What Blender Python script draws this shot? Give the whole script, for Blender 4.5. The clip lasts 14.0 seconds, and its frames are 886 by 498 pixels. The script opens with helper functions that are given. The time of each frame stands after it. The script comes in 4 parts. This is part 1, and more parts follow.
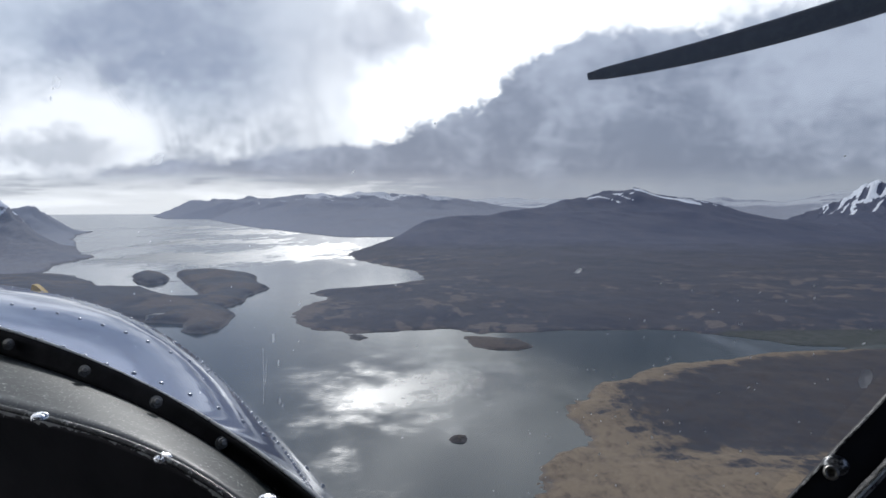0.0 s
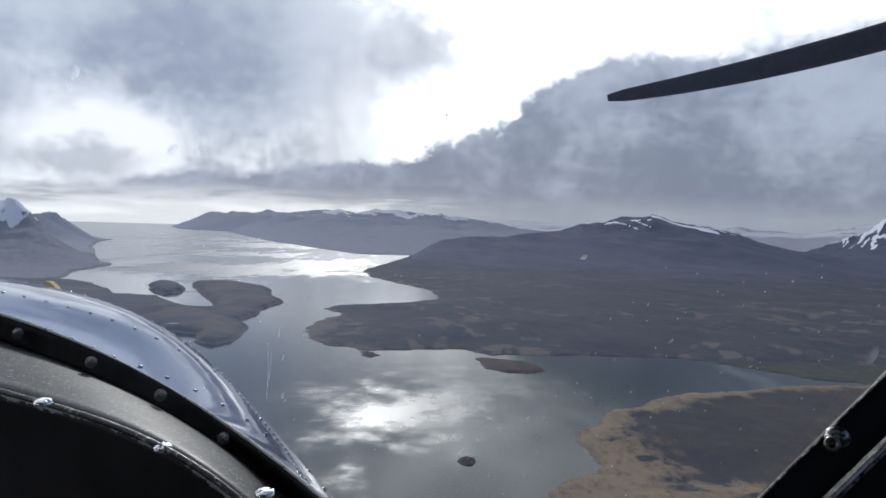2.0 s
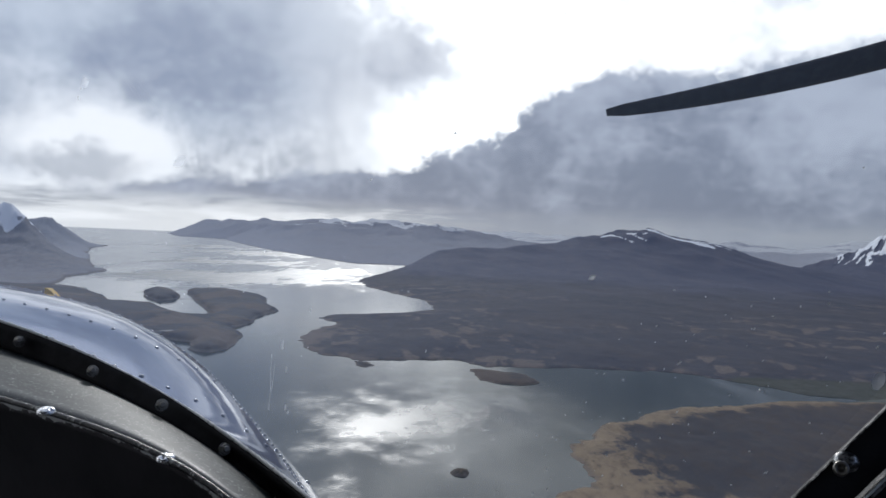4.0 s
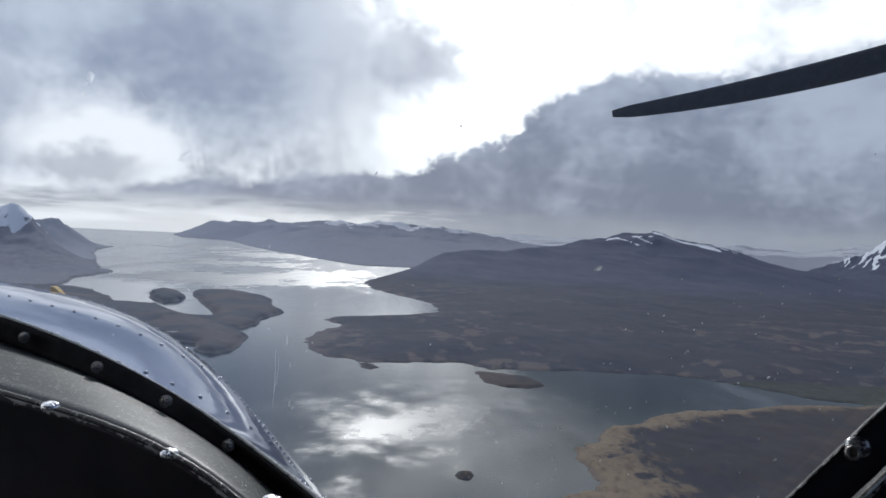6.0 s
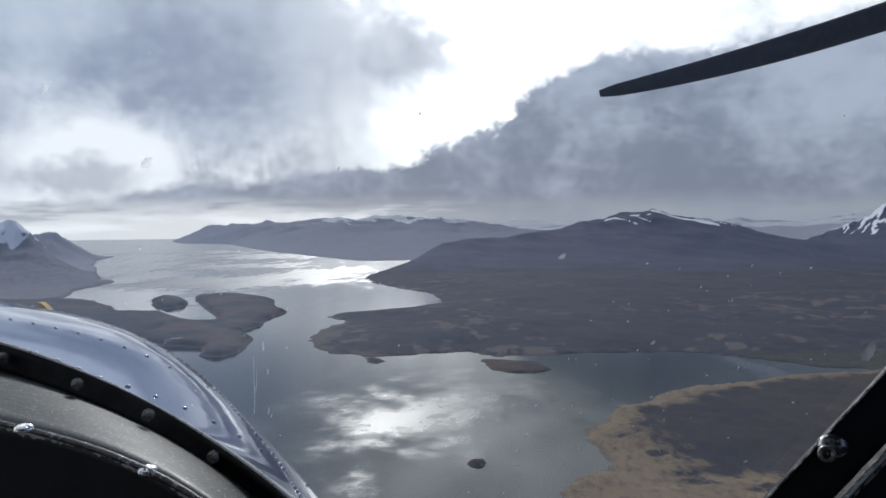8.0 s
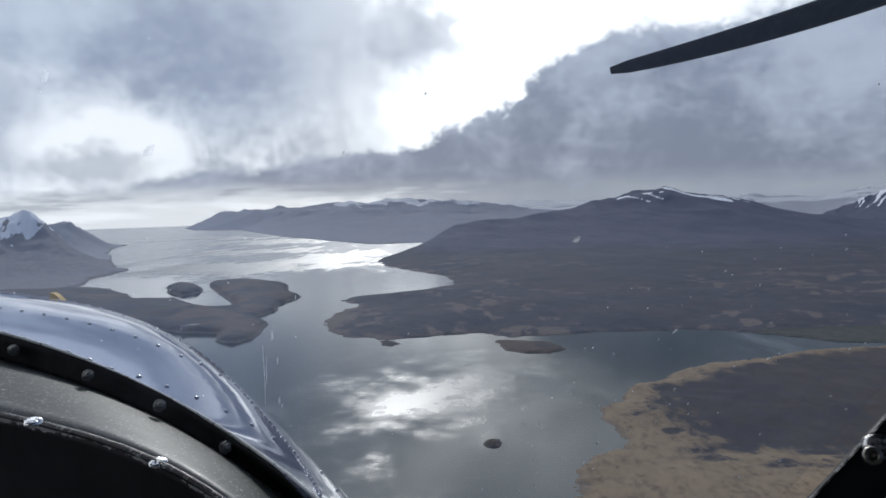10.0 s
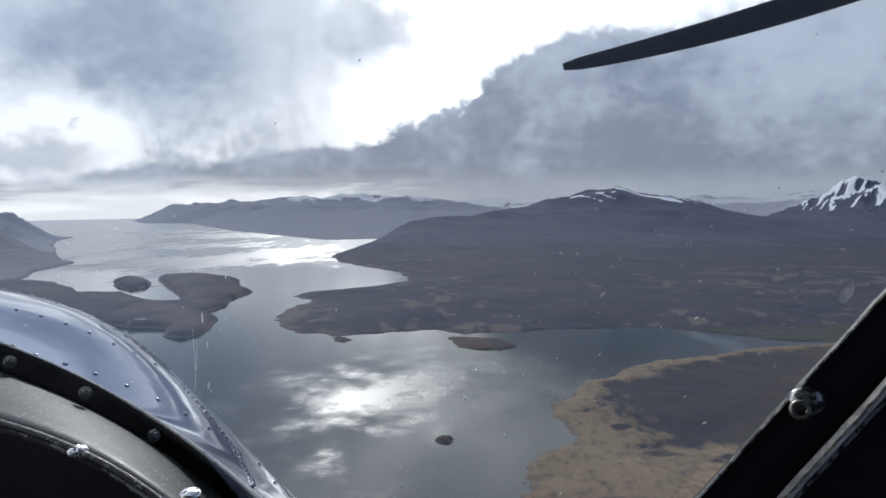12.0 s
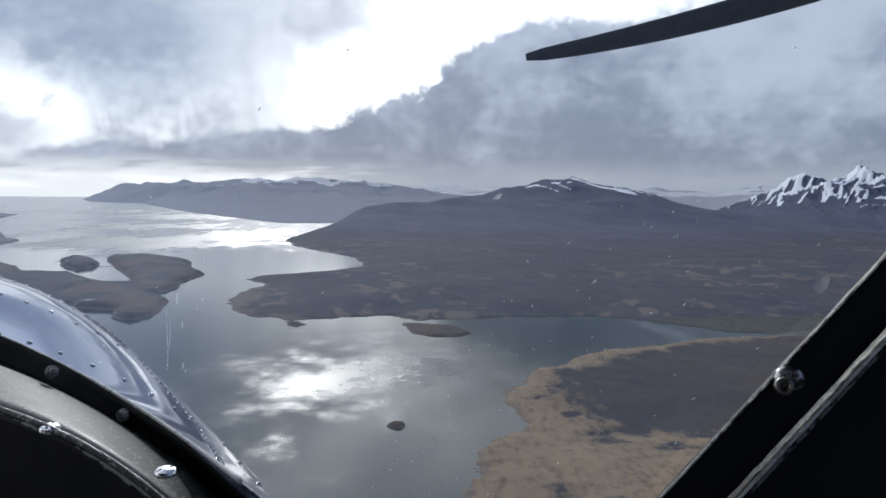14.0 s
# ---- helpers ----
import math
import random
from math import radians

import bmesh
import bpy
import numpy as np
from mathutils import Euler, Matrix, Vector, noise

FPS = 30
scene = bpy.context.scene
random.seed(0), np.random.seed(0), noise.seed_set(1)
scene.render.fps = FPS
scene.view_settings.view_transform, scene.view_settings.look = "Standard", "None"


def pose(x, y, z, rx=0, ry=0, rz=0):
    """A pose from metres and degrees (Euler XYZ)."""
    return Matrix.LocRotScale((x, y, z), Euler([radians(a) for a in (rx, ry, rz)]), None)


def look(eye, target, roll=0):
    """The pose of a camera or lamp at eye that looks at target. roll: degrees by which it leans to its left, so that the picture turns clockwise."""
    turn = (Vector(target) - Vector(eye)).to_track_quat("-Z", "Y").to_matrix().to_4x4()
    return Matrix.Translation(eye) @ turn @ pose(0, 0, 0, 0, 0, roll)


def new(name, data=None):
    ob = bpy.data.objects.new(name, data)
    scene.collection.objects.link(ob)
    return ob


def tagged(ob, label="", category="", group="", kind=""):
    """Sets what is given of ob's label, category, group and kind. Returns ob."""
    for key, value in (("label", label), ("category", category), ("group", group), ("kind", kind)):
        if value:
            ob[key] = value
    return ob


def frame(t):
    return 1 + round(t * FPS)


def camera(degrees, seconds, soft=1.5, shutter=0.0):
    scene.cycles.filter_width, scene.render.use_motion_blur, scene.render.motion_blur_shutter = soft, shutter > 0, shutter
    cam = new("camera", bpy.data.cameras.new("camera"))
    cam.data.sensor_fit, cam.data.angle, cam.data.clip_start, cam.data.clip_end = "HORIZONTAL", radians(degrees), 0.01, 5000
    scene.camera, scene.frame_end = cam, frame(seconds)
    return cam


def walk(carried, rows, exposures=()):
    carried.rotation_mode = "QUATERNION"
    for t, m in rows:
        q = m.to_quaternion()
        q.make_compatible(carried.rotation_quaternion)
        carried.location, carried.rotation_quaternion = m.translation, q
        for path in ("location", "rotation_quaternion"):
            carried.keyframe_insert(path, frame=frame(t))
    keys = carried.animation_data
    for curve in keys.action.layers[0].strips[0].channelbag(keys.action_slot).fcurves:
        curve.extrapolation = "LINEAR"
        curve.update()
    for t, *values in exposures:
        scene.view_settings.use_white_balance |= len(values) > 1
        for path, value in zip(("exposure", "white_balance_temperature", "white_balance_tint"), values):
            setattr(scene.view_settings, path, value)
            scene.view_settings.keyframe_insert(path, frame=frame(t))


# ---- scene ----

# ---------------------------------------------------------------- camera
EYE = 20.0            # height of the cockpit over the sea, the land being a model of it at one to twenty
# seconds, x, y, z in the cockpit, pitch, roll, yaw
ROWS = [
    (0, 0.015, 0.005, 0.011, -2.92, 0.31, -0),
    (0.5, 0.031, 0.023, 0.003, -2.91, 1.56, 0.1),
    (1, 0.034, 0.029, -0.008, -2.61, 0.95, 0.53),
    (1.5, 0.03, 0.022, -0.008, -2.1, -0.74, 1.04),
    (2, 0.02, 0.008, -0.005, -1.48, -1.71, 1.21),
    (2.5, 0.012, -0, -0, -1.07, -2.37, 1.05),
    (3, 0.012, -0.001, 0.001, -0.85, -2.47, 0.75),
    (5.5, 0.017, 0.009, -0.007, -0.6, -2.63, 1.35),
    (6, 0.014, 0.005, -0.007, -0.54, -2.71, 1.32),
    (6.5, 0.015, 0.006, -0.006, -0.56, -2.03, 1.24),
    (7, 0.02, 0.009, -0.004, -0.65, -1.19, 1.15),
    (9.5, 0.041, 0.048, -0.007, -2.35, 2.59, 1.42),
    (10, 0.033, 0.04, -0.004, -2.54, 1.89, 2.08),
    (10.5, 0.033, 0.04, -0.001, -2.64, 1.72, 2.22),
    (11, 0.041, 0.049, -0.005, -2.7, 1.89, 1.64),
    (11.5, 0.049, 0.06, -0.011, -2.78, 2, 0.95),
    (12, 0.043, 0.056, -0.016, -2.87, 1.02, -1.24),
    (12.5, 0.04, 0.052, -0.015, -3.02, 0.46, -2.29),
    (13, 0.035, 0.048, -0.015, -3.22, 0.02, -3),
    (13.5, 0.031, 0.046, -0.015, -3.58, -0.42, -3.72),
    (14, 0.029, 0.043, -0.015, -3.87, -0.43, -4.39),
]
cam = camera(59.0, 14.0, soft=1.6)
walk(cam, [(t, pose(x, y, EYE + z, 90 + p, r, w)) for t, x, y, z, p, r, w in ROWS],
     exposures=[(0, 0.16, 6150, 9), (3, 0.09, 6150, 9), (7, 0.0, 6100, 8), (9.5, 0.05, 6100, 8), (12, 0.17, 6100, 8), (14, 0.29, 6100, 8)])

# ---------------------------------------------------------------- node helpers
class Val:
    """A socket that can be reckoned with."""
    def __init__(self, nt, sock):
        self.nt, self.sock = nt, sock

    def op(self, kind, *others):
        n = self.nt.nodes.new("ShaderNodeMath")
        n.operation = kind
        for i, v in enumerate((self, *others)):
            if isinstance(v, Val):
                self.nt.links.new(v.sock, n.inputs[i])
            else:
                n.inputs[i].default_value = v
        return Val(self.nt, n.outputs[0])

    def __add__(self, o): return self.op("ADD", o)
    def __sub__(self, o): return self.op("SUBTRACT", o)
    def __mul__(self, o): return self.op("MULTIPLY", o)
    def __truediv__(self, o): return self.op("DIVIDE", o)
    def clip(self): return self.op("MINIMUM", 1.0).op("MAXIMUM", 0.0)

    def ss(self, a, b, lo=0.0, hi=1.0):
        n = self.nt.nodes.new("ShaderNodeMapRange")
        n.interpolation_type = "SMOOTHSTEP"
        self.nt.links.new(self.sock, n.inputs["Value"])
        for k, v in (("From Min", a), ("From Max", b), ("To Min", lo), ("To Max", hi)):
            if isinstance(v, Val):
                self.nt.links.new(v.sock, n.inputs[k])
            else:
                n.inputs[k].default_value = v
        return Val(self.nt, n.outputs["Result"])

    def curve(self, pts):
        """A smooth curve through (x, y), held flat beyond its ends."""
        x0, x1 = pts[0][0], pts[-1][0]
        y0, y1 = min(p[1] for p in pts), max(p[1] for p in pts)
        n = self.nt.nodes.new("ShaderNodeFloatCurve")
        c = n.mapping.curves[0]
        q = [((x - x0) / (x1 - x0), (y - y0) / (y1 - y0)) for x, y in pts]
        c.points[0].location, c.points[1].location = q[0], q[-1]
        for p in q[1:-1]:
            c.points.new(*p)
        n.mapping.update()
        self.nt.links.new(((self - x0) / (x1 - x0)).clip().sock, n.inputs["Value"])
        return Val(self.nt, n.outputs[0]) * (y1 - y0) + y0


def noise_at(nt, vec, scale, detail=5.0, rough=0.55, stretch=None, distortion=0.0, offset=(0, 0, 0)):
    m = nt.nodes.new("ShaderNodeMapping")
    m.inputs["Scale"].default_value = stretch or (1, 1, 1)
    m.inputs["Location"].default_value = offset
    nt.links.new(vec, m.inputs["Vector"])
    n = nt.nodes.new("ShaderNodeTexNoise")
    n.inputs["Scale"].default_value, n.inputs["Detail"].default_value = scale, detail
    n.inputs["Roughness"].default_value, n.inputs["Distortion"].default_value = rough, distortion
    nt.links.new(m.outputs[0], n.inputs["Vector"])
    return Val(nt, n.outputs["Fac"])


def blend(nt, fac, a, b):
    n = nt.nodes.new("ShaderNodeMix")
    n.data_type = "RGBA"
    for sock, v in ((n.inputs[0], fac), (n.inputs[6], a), (n.inputs[7], b)):
        if isinstance(v, Val):
            nt.links.new(v.sock, sock)
        elif isinstance(v, (int, float)):
            sock.default_value = v
        elif isinstance(v, tuple):
            sock.default_value = (*v, 1)
        else:
            nt.links.new(v, sock)
    return n.outputs[2]


def coords(nt, kind="Object"):
    return nt.nodes.new("ShaderNodeTexCoord").outputs[kind]


def xyz(nt, vec):
    n = nt.nodes.new("ShaderNodeSeparateXYZ")
    nt.links.new(vec, n.inputs[0])
    return [Val(nt, o) for o in n.outputs]


def attr(nt, name):
    n = nt.nodes.new("ShaderNodeAttribute")
    n.attribute_name = name
    return Val(nt, n.outputs["Fac"])


def material(name, rough=0.5, metal=0.0, color=(0.5, 0.5, 0.5)):
    m = bpy.data.materials.new(name)
    m.use_nodes = True
    b = m.node_tree.nodes["Principled BSDF"]
    b.inputs["Base Color"].default_value = (*color, 1)
    b.inputs["Roughness"].default_value, b.inputs["Metallic"].default_value = rough, metal
    return m, m.node_tree, b


def link(nt, v, sock):
    nt.links.new(v.sock if isinstance(v, Val) else v, sock)


def bump(nt, height, bsdf, dist, strength=1.0):
    n = nt.nodes.new("ShaderNodeBump")
    n.inputs["Distance"].default_value, n.inputs["Strength"].default_value = dist, strength
    link(nt, height, n.inputs["Height"])
    nt.links.new(n.outputs[0], bsdf.inputs["Normal"])


# ---------------------------------------------------------------- sky and sun
SUN_AZ, SUN_EL = -6.5, 27.0
sun = new("sun", bpy.data.lights.new("sun", "SUN"))
sun.data.energy, sun.data.angle, sun.data.color = 1.3, radians(5), (1.0, 0.96, 0.9)
sun.matrix_world = look((math.sin(radians(SUN_AZ)) * 100, math.cos(radians(SUN_AZ)) * 100, 100 * math.tan(radians(SUN_EL))), (0, 0, 0))

world = bpy.data.worlds.new("cloudy_sky")
scene.world = world
world.use_nodes = True
nt = world.node_tree
nt.nodes.clear()
gen = coords(nt, "Generated")
dx, dy, dz = xyz(nt, gen)
az0 = dx.op("ARCTAN2", dy) * 57.2958
el0 = dz.op("ARCSINE") * 57.2958
plane = nt.nodes.new("ShaderNodeCombineXYZ")          # degrees round and up, the cloud's own sheet
nt.links.new(az0.sock, plane.inputs[0])
nt.links.new(el0.sock, plane.inputs[1])
deg = plane.outputs[0]


def cloud_noise(size, detail=6, rough=0.55, tall=1.0, offset=(0, 0, 0), distortion=0.0):
    """Noise about zero whose largest lumps are so many degrees across."""
    return noise_at(nt, deg, 1.0 / size, detail, rough, (1, 1 / tall, 1), distortion, offset) - 0.5


def oval(cx, cy, rx, ry, soft=1.0):
    """1 inside an oval of cloud, fading past its rim."""
    qx, qy = (az - cx) / rx, (el - cy) / ry
    return (qx * qx + qy * qy).op("SQRT").ss(1.0 - 0.6 * soft, 1.0 + 0.6 * soft, 1.0, 0.0)


broad = cloud_noise(14, 5, 0.5, 0.6, (3, 7, 1))
mid = cloud_noise(5.5, 7, 0.58, 0.75, (11, 2, 4), 0.3)
mid2 = cloud_noise(4.0, 7, 0.6, 0.7, (21, 9, 2), 0.3)
small = cloud_noise(1.7, 7, 0.6, 0.8, (5, 31, 3), 0.4)
small2 = cloud_noise(1.5, 7, 0.6, 0.8, (17, 3, 8), 0.4)
lumps = cloud_noise(3.4, 4, 0.5, 0.9, (2, 14, 6)).op("ABSOLUTE") * 2.0 + cloud_noise(1.3, 4, 0.5, 0.9, (8, 4, 6)).op("ABSOLUTE") * 0.9
virga = noise_at(nt, deg, 1 / 3.0, 7, 0.6, (1, 0.38, 1), 0.8, (4, 8, 0)) - 0.5
streak = noise_at(nt, deg, 1 / 4.5, 6, 0.6, (0.5, 4.2, 1), 0.3, (6, 1, 2)) - 0.5
az = az0 + mid * 5.0 + small * 2.6
el = el0 + mid2 * 2.8 + small2 * 1.8
# broad bright ground of thin cloud, whitest before the sun
core = oval(-2.0, 14.0, 13.0, 6.5, 1.4)
white = blend(nt, (mid * 1.2 + small * 0.8 + broad * 0.8).ss(-0.2, 0.4), (1.35, 1.35, 1.35), (0.86, 0.885, 0.93))
sky_col = blend(nt, core * (mid2 + small).ss(-0.2, 0.2), white, (2.2, 2.2, 2.15))
# the grey cloud on the left: a dark blue-grey body, a paler lobe and falling veils
body = oval(-25, 14.6, 15.5, 6.0, 0.8).op("MAXIMUM", oval(-17.5, 10.6, 6.2, 4.2, 0.9))
lobe = oval(-4.8, 12.8, 4.6, 2.9, 0.9).op("MAXIMUM", oval(-11.0, 12.6, 6.0, 5.0, 0.9))
veil = oval(-16.5, 6.6, 9.5, 6.0, 1.2).op("MAXIMUM", oval(-29, 6.5, 8, 5, 1.0) * 0.8)
far_left = oval(-36, 8.0, 6.5, 5.5, 0.9)
veil_tone = (virga * 1.7 + mid * 1.3 + small * 1.0 + 0.42).ss(0.0, 1.0)
sky_col = blend(nt, veil * (veil_tone * 0.25 + 0.75), sky_col, blend(nt, veil_tone, (0.72, 0.74, 0.775), (0.34, 0.365, 0.425)))
lobe_tone = (broad * 0.8 + mid * 1.2 + small * 1.0 + virga * 0.9 + 0.40).ss(0.0, 1.0)
sky_col = blend(nt, lobe * 0.93, sky_col, blend(nt, lobe_tone, (0.70, 0.72, 0.765), (0.40, 0.43, 0.51)))
body_tone = (broad * 1.3 + mid * 1.1 + small2 * 0.7 + oval(-19.5, 11.0, 8.5, 3.4, 1.3) * 0.55 + 0.24).ss(0.0, 1.0)
sky_col = blend(nt, body.op("MAXIMUM", far_left) * 0.96, sky_col, blend(nt, body_tone, (0.54, 0.59, 0.67), (0.25, 0.29, 0.385)))
gap = oval(-25.0, 5.6, 4.6, 1.9, 0.8)
sky_col = blend(nt, (gap * 1.1 + small * 0.9 * gap + virga * 0.4 * gap).clip(), sky_col, (1.0, 1.0, 1.01))
lump = oval(-26.1, 4.0, 2.9, 1.1, 0.8)
sky_col = blend(nt, lump * 0.92, sky_col, blend(nt, (small * 1.4 + 0.5).clip(), (0.62, 0.64, 0.68), (0.40, 0.42, 0.47)))
# the dark bank in the right half, heaped on top and rising to the right
rim = (az0 + mid * 3.0 + small * 1.2).curve([(-34, 1.6), (-26, 2.6), (-20, 3.5), (-13, 4.1), (-9, 4.8), (-5, 5.3), (-1.6, 6.6), (2.5, 8.2), (5.4, 10.7), (9, 12.1), (13, 12.9), (20, 12.9), (25, 13.4), (31, 14.8), (40, 15), (70, 14)])
heap = el0 - rim - (lumps - 0.5) * az0.ss(-12, 0, 0.5, 2.4) + mid2 * 2.0 + small2 * 1.2 + 0.1
in_bank = heap.ss(-0.35, az0.ss(-6, 22, 0.55, 1.3), 1.0, 0.0)
bank_tone = (broad * 1.2 + mid * 1.5 + small * 0.9 + lumps * 0.25 + streak * 0.3 + (el0 - 4.0) * 0.05 + az0 * 0.007 + heap.ss(-3.0, 0.0) * 0.12 + 0.16).ss(0.0, 1.0)
grey_bank = blend(nt, bank_tone, (0.205, 0.235, 0.310), (0.465, 0.505, 0.60))
sky_col = blend(nt, in_bank, sky_col, grey_bank)
# under the bank: pale rain haze to the right, light streaks over the sea to the left
base = el0 + mid * 0.9 + small2 * 0.6 + streak * 1.0
rain = blend(nt, (virga * 1.2 + broad * 0.8 + 0.5).clip(), (0.285, 0.32, 0.385), (0.37, 0.405, 0.47))
hz = blend(nt, az0.ss(-16, 3), (0.79, 0.80, 0.805), rain)
hz = blend(nt, streak.ss(0.0, 0.10) * az0.ss(-6, 5, 0.9, 0.0), hz, (0.96, 0.965, 0.97))
hz = blend(nt, streak.ss(-0.11, -0.01, 1.0, 0.0) * el0.ss(0.4, 1.2) * az0.ss(-8, 4, 0.8, 0.25), hz, (0.40, 0.42, 0.455))
sky_col = blend(nt, base.ss(0.9, az0.ss(-20, 0, 3.4, 3.0), 1.0, 0.0), sky_col, hz)
# overhead and behind: broken grey cloud with brighter rifts
over_n = noise_at(nt, gen, 2.6, 7, 0.6, offset=(9, 9, 1), distortion=0.4) - dx * 0.22
sun_dir = Vector((math.sin(radians(SUN_AZ - 12)) * math.cos(radians(SUN_EL)), math.cos(radians(SUN_AZ - 12)) * math.cos(radians(SUN_EL)), math.sin(radians(SUN_EL))))
near_sun = (dx * sun_dir.x + dy * sun_dir.y + dz * sun_dir.z).ss(0.80, 0.97)
over = blend(nt, over_n.ss(0.40, 0.60), (0.12, 0.155, 0.25), blend(nt, over_n.ss(0.56, 0.70), (0.34, 0.38, 0.47), (0.9, 0.91, 0.94)))
over = blend(nt, near_sun * (over_n * 2.0 - 0.35).clip(), over, (1.7, 1.7, 1.68))
sky_col = blend(nt, el0.ss(17.5, 24), sky_col, over)
behind = dy.ss(-0.2, 0.5, 1.0, 0.0)
sky_col = blend(nt, behind, sky_col, over)
nishita = nt.nodes.new("ShaderNodeTexSky")
nishita.sky_type, nishita.sun_disc = "NISHITA", False
nishita.sun_elevation, nishita.sun_rotation = radians(SUN_EL), radians(SUN_AZ)
blue = nt.nodes.new("ShaderNodeBackground")
nt.links.new(nishita.outputs[0], blue.inputs[0])
blue.inputs[1].default_value = 0.05
cloud = nt.nodes.new("ShaderNodeBackground")
nt.links.new(sky_col, cloud.inputs[0])
cloud.inputs[1].default_value = 1.0
mixer = nt.nodes.new("ShaderNodeMixShader")
mixer.inputs[0].default_value = 0.94          # thin blue through the cloud
nt.links.new(blue.outputs[0], mixer.inputs[1])
nt.links.new(cloud.outputs[0], mixer.inputs[2])
nt.links.new(mixer.outputs[0], nt.nodes.new("ShaderNodeOutputWorld").inputs[0])


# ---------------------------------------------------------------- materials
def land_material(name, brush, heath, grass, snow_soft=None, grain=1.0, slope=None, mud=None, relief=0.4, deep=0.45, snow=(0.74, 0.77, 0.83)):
    m, nt, b = material(name, 0.95)
    p = coords(nt)
    x, y, z = xyz(nt, p)
    big = noise_at(nt, p, 0.03 * grain, 6, 0.6)
    mid = noise_at(nt, p, 0.26 * grain, 7, 0.68, stretch=(1, deep, 1), offset=(5, 2, 0))
    fine = noise_at(nt, p, 1.6 * grain, 6, 0.7, stretch=(1, deep, 1))
    c = blend(nt, (mid * 0.6 + big * 0.4).ss(0.40, 0.62), brush, heath)
    mott = noise_at(nt, p, 0.6 * grain, 6, 0.7, stretch=(1, deep, 1), offset=(1, 7, 3))
    c = blend(nt, (attr(nt, "grass") + (mid - 0.5) * 1.5 + (mott - 0.5) * 1.4 + (fine - 0.5) * 0.6).ss(0.30, 0.72), c, grass)
    c = blend(nt, (mott + (fine - 0.5) * 0.5).ss(0.50, 0.72) * 0.4, c, (brush[0] * 0.55, brush[1] * 0.55, brush[2] * 0.6))
    c = blend(nt, (mott * 0.5 + big * 0.5 + (fine - 0.5) * 0.3).ss(0.40, 0.66) * 0.35, c, (grass[0] * 0.5, grass[1] * 0.46, grass[2] * 0.46))
    c = blend(nt, fine.ss(0.45, 0.75) * 0.35, c, (brush[0] * 0.6, brush[1] * 0.6, brush[2] * 0.6))
    shore = (attr(nt, "inland") + (fine - 0.5) * 1.0)
    c = blend(nt, shore.ss(0.1, 0.6, 1.0, 0.0) * 0.6, c, (0.14, 0.125, 0.115))
    if mud:
        c = blend(nt, (attr(nt, "mud") + (mid - 0.5) * 0.8).ss(0.3, 0.7), c, blend(nt, mott.ss(0.4, 0.6), mud, (mud[0] * 0.7, mud[1] * 0.75, mud[2] * 0.7)))
    # slope colours take over as the ground rises
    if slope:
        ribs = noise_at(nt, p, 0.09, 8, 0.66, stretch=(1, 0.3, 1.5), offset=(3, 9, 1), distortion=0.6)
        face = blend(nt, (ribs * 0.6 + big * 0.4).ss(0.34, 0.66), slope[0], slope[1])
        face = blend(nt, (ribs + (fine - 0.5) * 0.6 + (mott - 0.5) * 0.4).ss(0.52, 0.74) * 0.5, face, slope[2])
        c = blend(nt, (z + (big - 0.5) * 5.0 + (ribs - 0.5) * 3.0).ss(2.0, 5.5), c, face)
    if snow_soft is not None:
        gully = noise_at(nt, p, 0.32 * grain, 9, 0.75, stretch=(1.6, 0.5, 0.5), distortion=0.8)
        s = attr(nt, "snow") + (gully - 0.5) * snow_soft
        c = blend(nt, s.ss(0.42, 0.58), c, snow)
    nt.links.new(c, b.inputs["Base Color"])
    b.inputs["Specular IOR Level"].default_value = 0.1
    bump(nt, mid * 0.7 + fine * 0.3, b, 0.5 / grain, relief)
    return m


M_NEAR = land_material("shore_grassland", (0.045, 0.047, 0.060), (0.064, 0.063, 0.073), (0.25, 0.195, 0.138), mud=(0.10, 0.11, 0.11))
# slope colours are blued, the haze over the mountain put into them
M_PLAIN = land_material("haze_blued_heath", (0.054, 0.061, 0.088), (0.076, 0.079, 0.100), (0.155, 0.136, 0.134), 0.35, 1.0,
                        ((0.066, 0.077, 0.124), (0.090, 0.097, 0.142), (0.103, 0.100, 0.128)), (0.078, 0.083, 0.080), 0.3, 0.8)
# haze is put into these base colours, paler the farther the land
M_LEFT = land_material("haze_painted_mountain", (0.165, 0.168, 0.195), (0.21, 0.208, 0.228), (0.23, 0.215, 0.21), 0.7)
M_CAPE = land_material("haze_painted_cape", (0.25, 0.265, 0.31), (0.28, 0.29, 0.33), (0.29, 0.295, 0.33))
# rock blued and snow greyed, with distance haze put into both colours
M_FAR = land_material("haze_painted_range", (0.205, 0.225, 0.285), (0.255, 0.272, 0.33), (0.29, 0.30, 0.35), 1.6, 0.5, snow=(0.58, 0.60, 0.65))
M_BACK = land_material("haze_greyed_snow_range", (0.30, 0.32, 0.38), (0.34, 0.355, 0.41), (0.35, 0.365, 0.41), 1.4, 0.5, snow=(0.50, 0.52, 0.56))
M_ISLE = land_material("island_heath", (0.050, 0.053, 0.066), (0.070, 0.068, 0.076), (0.108, 0.088, 0.080), deep=0.8)
M_ROCK = land_material("wet_rock", (0.04, 0.036, 0.035), (0.07, 0.06, 0.05), (0.13, 0.105, 0.075), grain=6.0)

M_SEA, nt, b = material("sea_water", 0.12, 0.0, (0.018, 0.031, 0.036))
p = coords(nt)
x, y, z = xyz(nt, p)
swirl = noise_at(nt, p, 0.045, 6, 0.62) - 0.5
